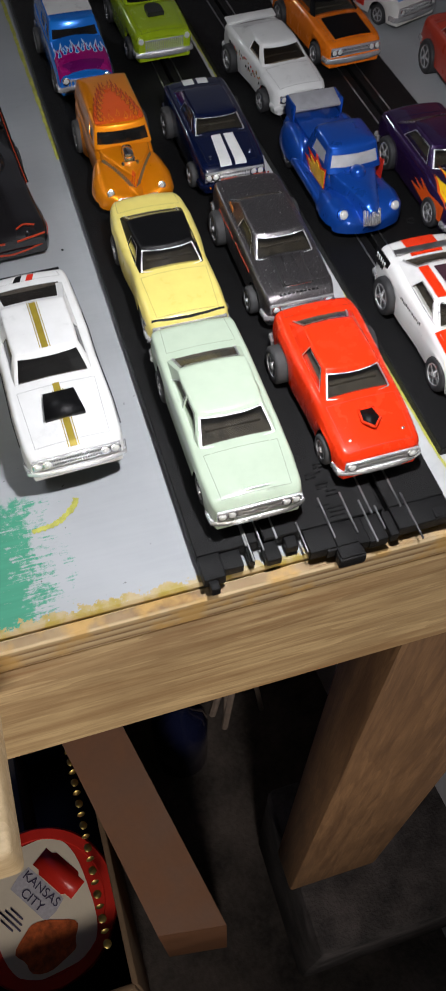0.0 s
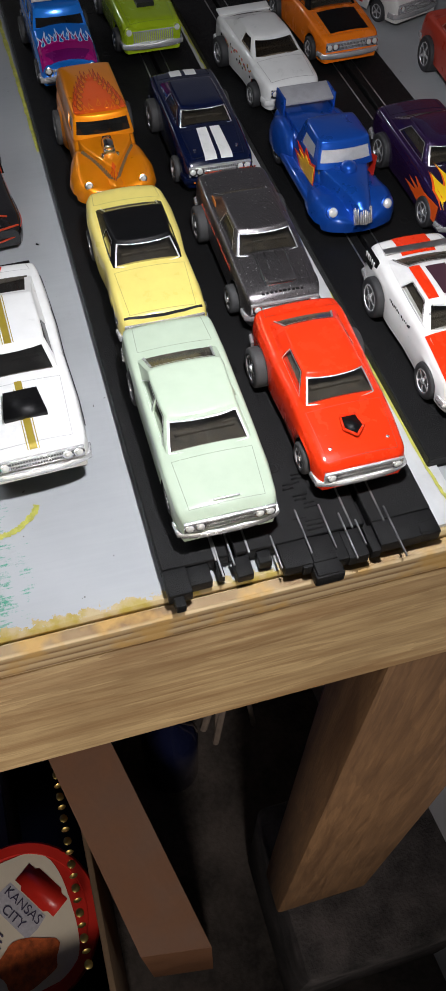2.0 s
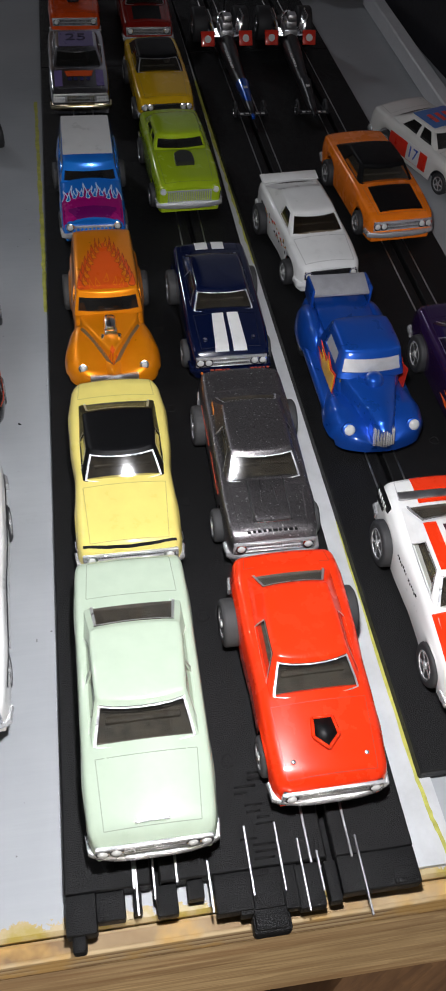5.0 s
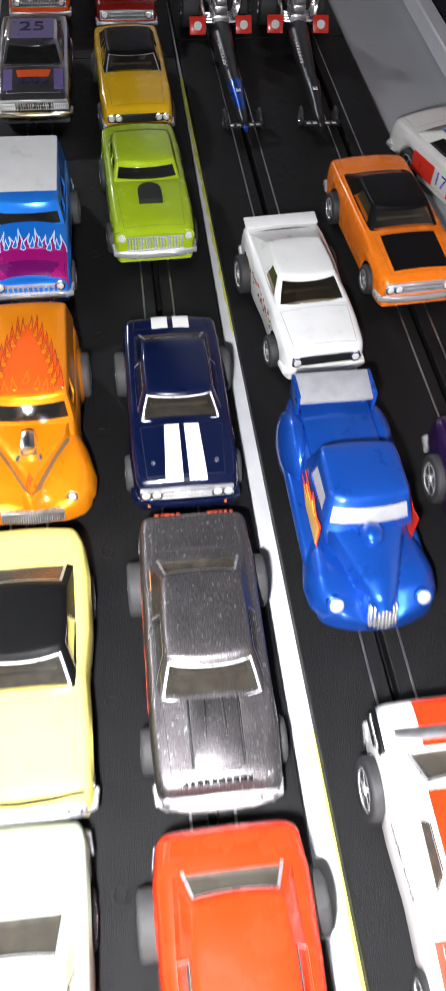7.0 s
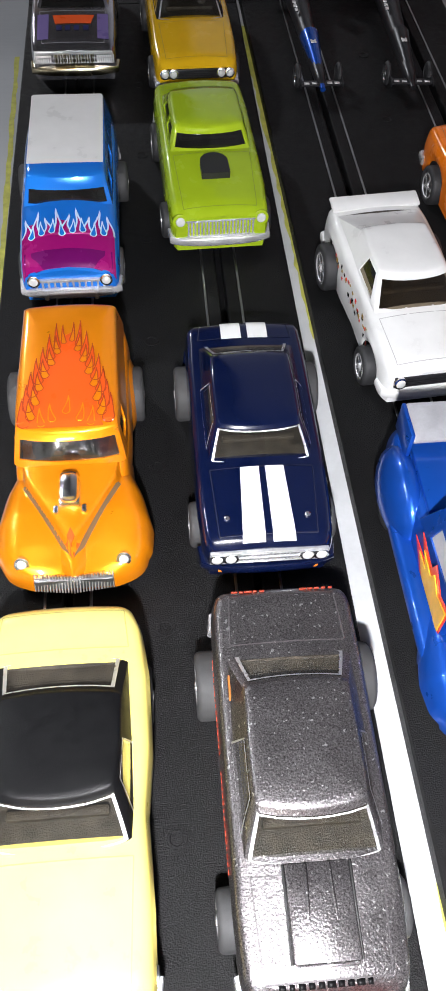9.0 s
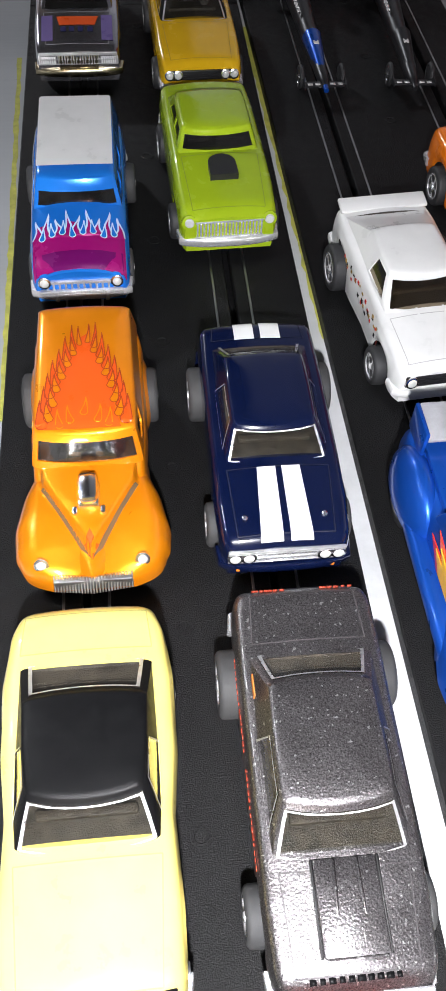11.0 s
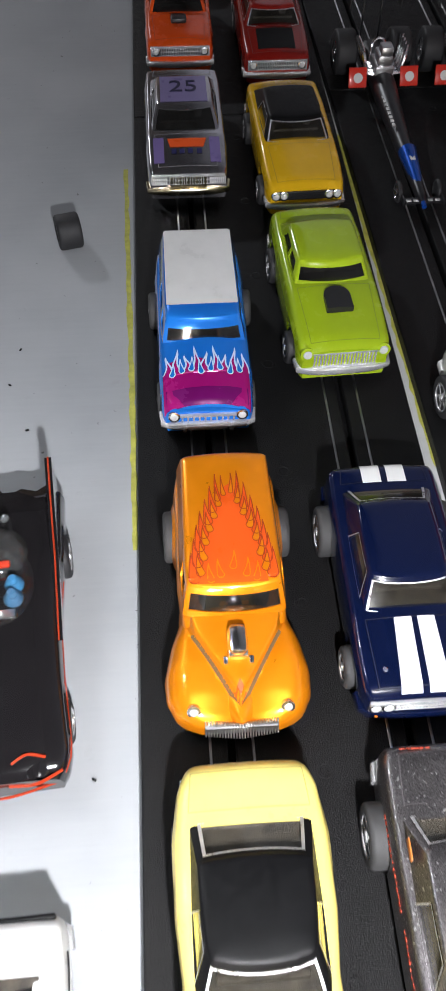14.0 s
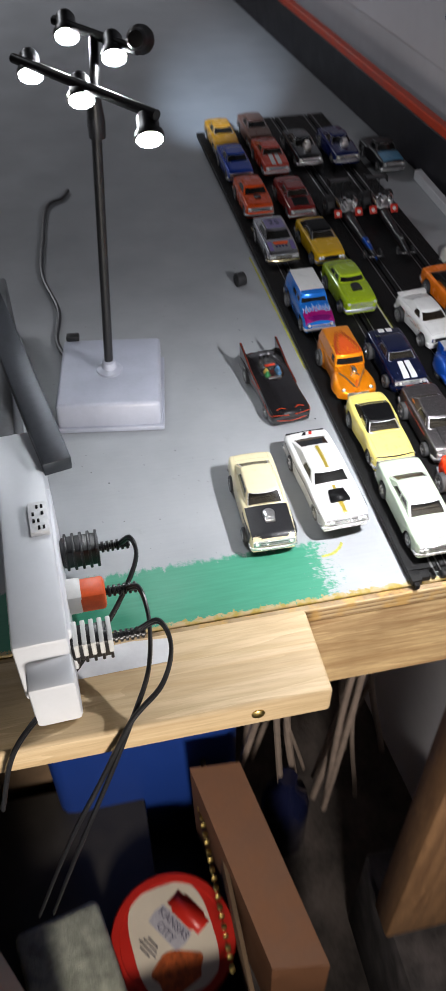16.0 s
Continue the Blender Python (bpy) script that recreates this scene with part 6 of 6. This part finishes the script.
def plug(label, y, z, material, cord_pts, upper=None):
    """A moulded plug with a ribbed neck and its lead."""
    q = thing("plug", label, "plug", pose(-.1825, y, z - .012), "plugs in the strip")
    ribs = 0 if material is SAFETY else 5
    part("body", box(10, 0, 0, 20, 13, 13, 2.2), material, q)
    for k in range(ribs):
        part("rib", box(3 + 4 * k, 0, 0, 1.6, 14.2, 14.2, .5), material, q)
    if upper and not ribs:
        part("top_shell", join(box(4, 0, .6, 9, 13.8, 13.4, 1.8)), upper, q)
    elif upper:
        for k in range(5):
            part("rib", box(3 + 4 * k, 0, 3.0, 2.3, 14.6, 9.6, .6), upper, q)
    neck = part("strain_relief", moved(lathe([(2.0, 0), (1.9, 16)], 12, "x"), at(20, 0, 0)), BLACK, q)
    for k in range(6):
        part("ring", moved(lathe([(2.2, -1.1), (3.0, -.9), (3.0, .4), (2.2, .6)], 14, "x"), at(22 + 2.6 * k, 0, 0)), BLACK, neck)
    for dz in (-.9, .9):
        local = [Vector((30, 0, dz))] + [(Vector(c) - Vector((-.1825, y, z - .012))) * 1000 + Vector((0, 0, dz)) for c in cord_pts]
        part("lead", tube(smooth_path(local, 8), 1.05, 8), BLACK, q)


plug("black ribbed plug with a looping black lead", .042, .040, BLACK, [(-.146, .036, .038), (-.145, .027, .031), (-.158, .008, .020), (-.175, -.009, .010), (-.193, -.028, .006), (-.214, -.052, .004), (-.226, -.062, -.03)])
plug("orange plug with a white upper shell and black lead", .012, .040, SAFETY, [(-.146, .003, .037), (-.144, -.012, .030), (-.148, -.031, .018), (-.158, -.047, .007), (-.174, -.056, -.03), (-.202, -.054, -.12), (-.250, .02, -.40)], PALEPLUG)
plug("white and black ribbed plug with a curving lead", -.016, .040, BLACK, [(-.140, -.018, .037), (-.136, -.028, .029), (-.143, -.040, .017), (-.160, -.050, .006), (-.178, -.057, -.03), (-.204, -.056, -.10), (-.262, .02, -.40)], PALEPLUG)
br = thing("black_bracket", "dark grey metal bracket bar leaning over the power strip", "bracket")
pa, pb = Vector((-.178, .090, .045)), Vector((-.222, .30, .075))
d = pb - pa
bar = part("bar", box(0, 0, .0, .016, .010, d.length, .001), plain("dark_grey_metal", (.05, .055, .065), .4, .5), br, scale=1.0)
bar.matrix_basis = Matrix.Translation((pa + pb) / 2) @ d.to_track_quat("Z", "Y").to_matrix().to_4x4()
part("foot", box(-.205, .20, .022, .010, .20, .044, .002), plain("grey_painted_metal", (.16, .17, .18), .5), br, scale=1.0)
cab_ = thing("metal_cabinet", "grey-blue painted steel cabinet beside the ledge", "cabinet")
grey_blue = plain("grey_blue_metal", (.24, .30, .36), .4, .3, .3, 60)
part("body", box(-.415, -.305, -.44, .30, .50, .92, .003), grey_blue, cab_, scale=1.0)
part("top", box(-.415, -.305, .0225, .304, .504, .005, .0015), grey_blue, cab_, scale=1.0)

# ---- under the table ----
CARTON = plain("worn_dark_cardboard", (.16, .10, .055), .85, 0, .35, 30, .4, .0006)
bin_ = thing("storage_carton", "dark brown open cardboard carton below the table, half full", "carton", pose(-.20, .16, FLOOR_Z))
for nm, sx, sy, px, py in (("side_wall", .006, .36, -.20, 0), ("side_wall", .006, .36, .125, 0), ("end_wall", .325, .006, -.0375, .18), ("end_wall", .325, .006, -.0375, -.18)):
    part(nm, box(px, py, .11, sx, sy, .22, .002), CARTON, bin_, scale=1.0)
part("bottom", box(-.0375, 0, .004, .32, .35, .006, .001), BLACK, bin_, scale=1.0)
part("chain", join(*[moved(lathe([(.0028, -.001), (.0042, 0), (.0028, .001)], 10), pose(.108, -.14 + .011 * k, .222, 70 * (k % 2), 20, 0)) for k in range(20)]), plain("brass_chain", (.4, .3, .1), .4, 1.0), bin_, scale=1.0)
tub = thing("food_tub", "round food tub with red-rimmed printed lid in the bin", "tub", pose(-.153, .090, FLOOR_Z + .055, 6, 0, 8))
part("pot", lathe([(.058, 0), (.062, .01), (.070, .115), (.071, .12)], 40), plain("pot_plastic", (.5, .05, .03), .4), tub, scale=1.0)
LIDRED = plain("lid_red", (.50, .02, .012), .35, 0, .15, 30)
lid = part("lid", lathe([(.0735, .112), (.0755, .116), (.0755, .122), (.0735, .1245), (.064, .1245), (.063, .123), (0, .123)], 48), LIDRED, tub, "red lid with cream label", scale=1.0)
oval = [(math.copysign(abs(math.cos(t)) ** .55, math.cos(t)) * .049, math.copysign(abs(math.sin(t)) ** .7, math.sin(t)) * .061) for t in np.linspace(0, 2 * math.pi, 48, endpoint=False)]
part("label", prism(oval, .1228, .1236), plain("cream_label", (.66, .58, .46), .5, 0, .08, 20), lid, scale=1.0)
part("brand_shape", moved(prism([(-.026, -.010), (-.018, -.010), (-.015, -.013), (.015, -.013), (.018, -.010), (.026, -.010), (.026, .010), (.018, .010), (.015, .013), (-.015, .013), (-.018, .010), (-.026, .010)], .1236, .1242), pose(.026, .022, 0, 0, 0, -62)), LIDRED, lid, scale=1.0)
part("label_panel", moved(prism([(-.024, -.013), (.024, -.013), (.026, 0), (.024, .013), (-.024, .013), (-.026, 0)], .1235, .1240), pose(.0, .013, 0, 0, 0, -62)), plain("grey_label_panel", (.45, .43, .47), .5), lid, scale=1.0)
dark_ink = plain("dark_label_ink", (.05, .04, .08), .6)
letters("KANSAS", .0125, pose(.0055, .0155, .1244, 0, 0, -62), dark_ink, lid)
letters("CITY", .0125, pose(-.0060, .0095, .1244, 0, 0, -62), dark_ink, lid)
part("small_print", join(*[moved(box(0, 0, .1242, .016 + .006 * (k % 3), .0016, .0006, 0), pose(-.024 - .004 * k, .004 - .002 * k, 0, 0, 0, -62)) for k in range(4)]), dark_ink, lid, scale=1.0)
FOOD = plain("food_picture_ink", (.50, .10, .02), .5, 0, .7, 160)
part("food_picture", prism([(.030 * math.cos(t) * (1 + .12 * math.sin(5 * t)) - .004, .022 * math.sin(t) * (1 + .1 * math.cos(3 * t)) - .034) for t in np.linspace(0, 2 * math.pi, 30, endpoint=False)], .1236, .1241), FOOD, lid, scale=1.0)
sponge = plain("mottled_grey_foam", (.50, .52, .42), .9, 0, .6, 60, .8, .002)
single("foam_block", box(0, 0, 0, .105, .17, .05, .010, 3), sponge, "mottled grey-green foam block in the bin", "foam block", pose(-.268, .045, FLOOR_Z + .168, 0, 0, 12), scale=1.0)
db = thing("dark_box", "dark plastic box lying in the carton", "box", pose(-.262, .16, FLOOR_Z))
part("body", box(0, 0, .066, .20, .30, .115, .008), CARTON, db, scale=1.0)
part("lid", box(0, 0, .132, .206, .306, .014, .005), plain("charcoal_lid_plastic", (.05, .045, .04), .5, 0, .3, 40), db, scale=1.0)
part("latch", box(.06, -.154, .12, .03, .006, .03, .002), SATIN, db, scale=1.0)
# brown hardboard panel standing beside the bin
panel = [(-.100, .225, -.60), (-.038, .220, -.60), (.020, .005, -.70), (-.046, .015, -.70)]
v = [Vector(q) for q in panel] + [Vector(q) + Vector((.004, .0, -.19)) for q in panel]
single("hardboard_panel", (v, [(0, 1, 2, 3), (7, 6, 5, 4), (0, 4, 5, 1), (1, 5, 6, 2), (2, 6, 7, 3), (3, 7, 4, 0)]), CARD, "brown hardboard panel standing beside the bin", "panel", scale=1.0, smooth=False)
single("concrete_block", box(.225, .03, (FLOOR_Z - .68) / 2, .26, .16, -FLOOR_Z - .68, .008, 2), plain("dark_stained_concrete", (.07, .06, .06), .9, 0, .95, 34, .6, .002), "stained mottled concrete block under the table leg", "block", scale=1.0)
blue_plastic = plain("blue_plastic", (.015, .05, .26), .35)
bb = thing("blue_bin", "dark blue plastic bin in the shade", "bin", pose(-.15, .37, FLOOR_Z))
part("body", box(0, 0, .285, .25, .19, .57, .02, 3), blue_plastic, bb, scale=1.0)
part("rim", box(0, 0, .585, .268, .208, .03, .008, 2), blue_plastic, bb, scale=1.0)
single("dark_bottle", lathe([(.032, 0), (.034, .004), (.034, .12), (.028, .145), (.013, .165), (.013, .19), (0, .19)], 24), paint("glossy_blue_black", (.006, .008, .03), .15), "glossy dark blue bottle on the floor", "bottle", pose(.035, .24, FLOOR_Z), scale=1.0)
CABLE = plain("dull_brown_cable", (.22, .17, .14), .6, 0, .3, 80)
random.seed(63)
for k in range(16):
    x = .00 + .012 * k + random.uniform(-.006, .006)
    y = .30 + random.uniform(-.05, .06)
    pts = [(x + .03, y, -.082), (x + .02 + random.uniform(-.02, .02), y, -.30), (x + random.uniform(-.03, .03), y - .02, -.55), (x - .01 + random.uniform(-.05, .05), y - .03, -.80)]
    single("hanging_cable", tube(smooth_path(pts, 8), random.uniform(.0028, .0055), 8), CABLE, "dull brown cable hanging under the table", "cable", group="hanging cables", scale=1.0)
single("under_wall", box(.05, .52, -.48, 1.3, .02, .84, .002), plain("dim_brown_wall", (.30, .22, .19), .85, 0, .5, 8), "dim brown back panel under the table", "panel", kind="structure", scale=1.0, smooth=False)
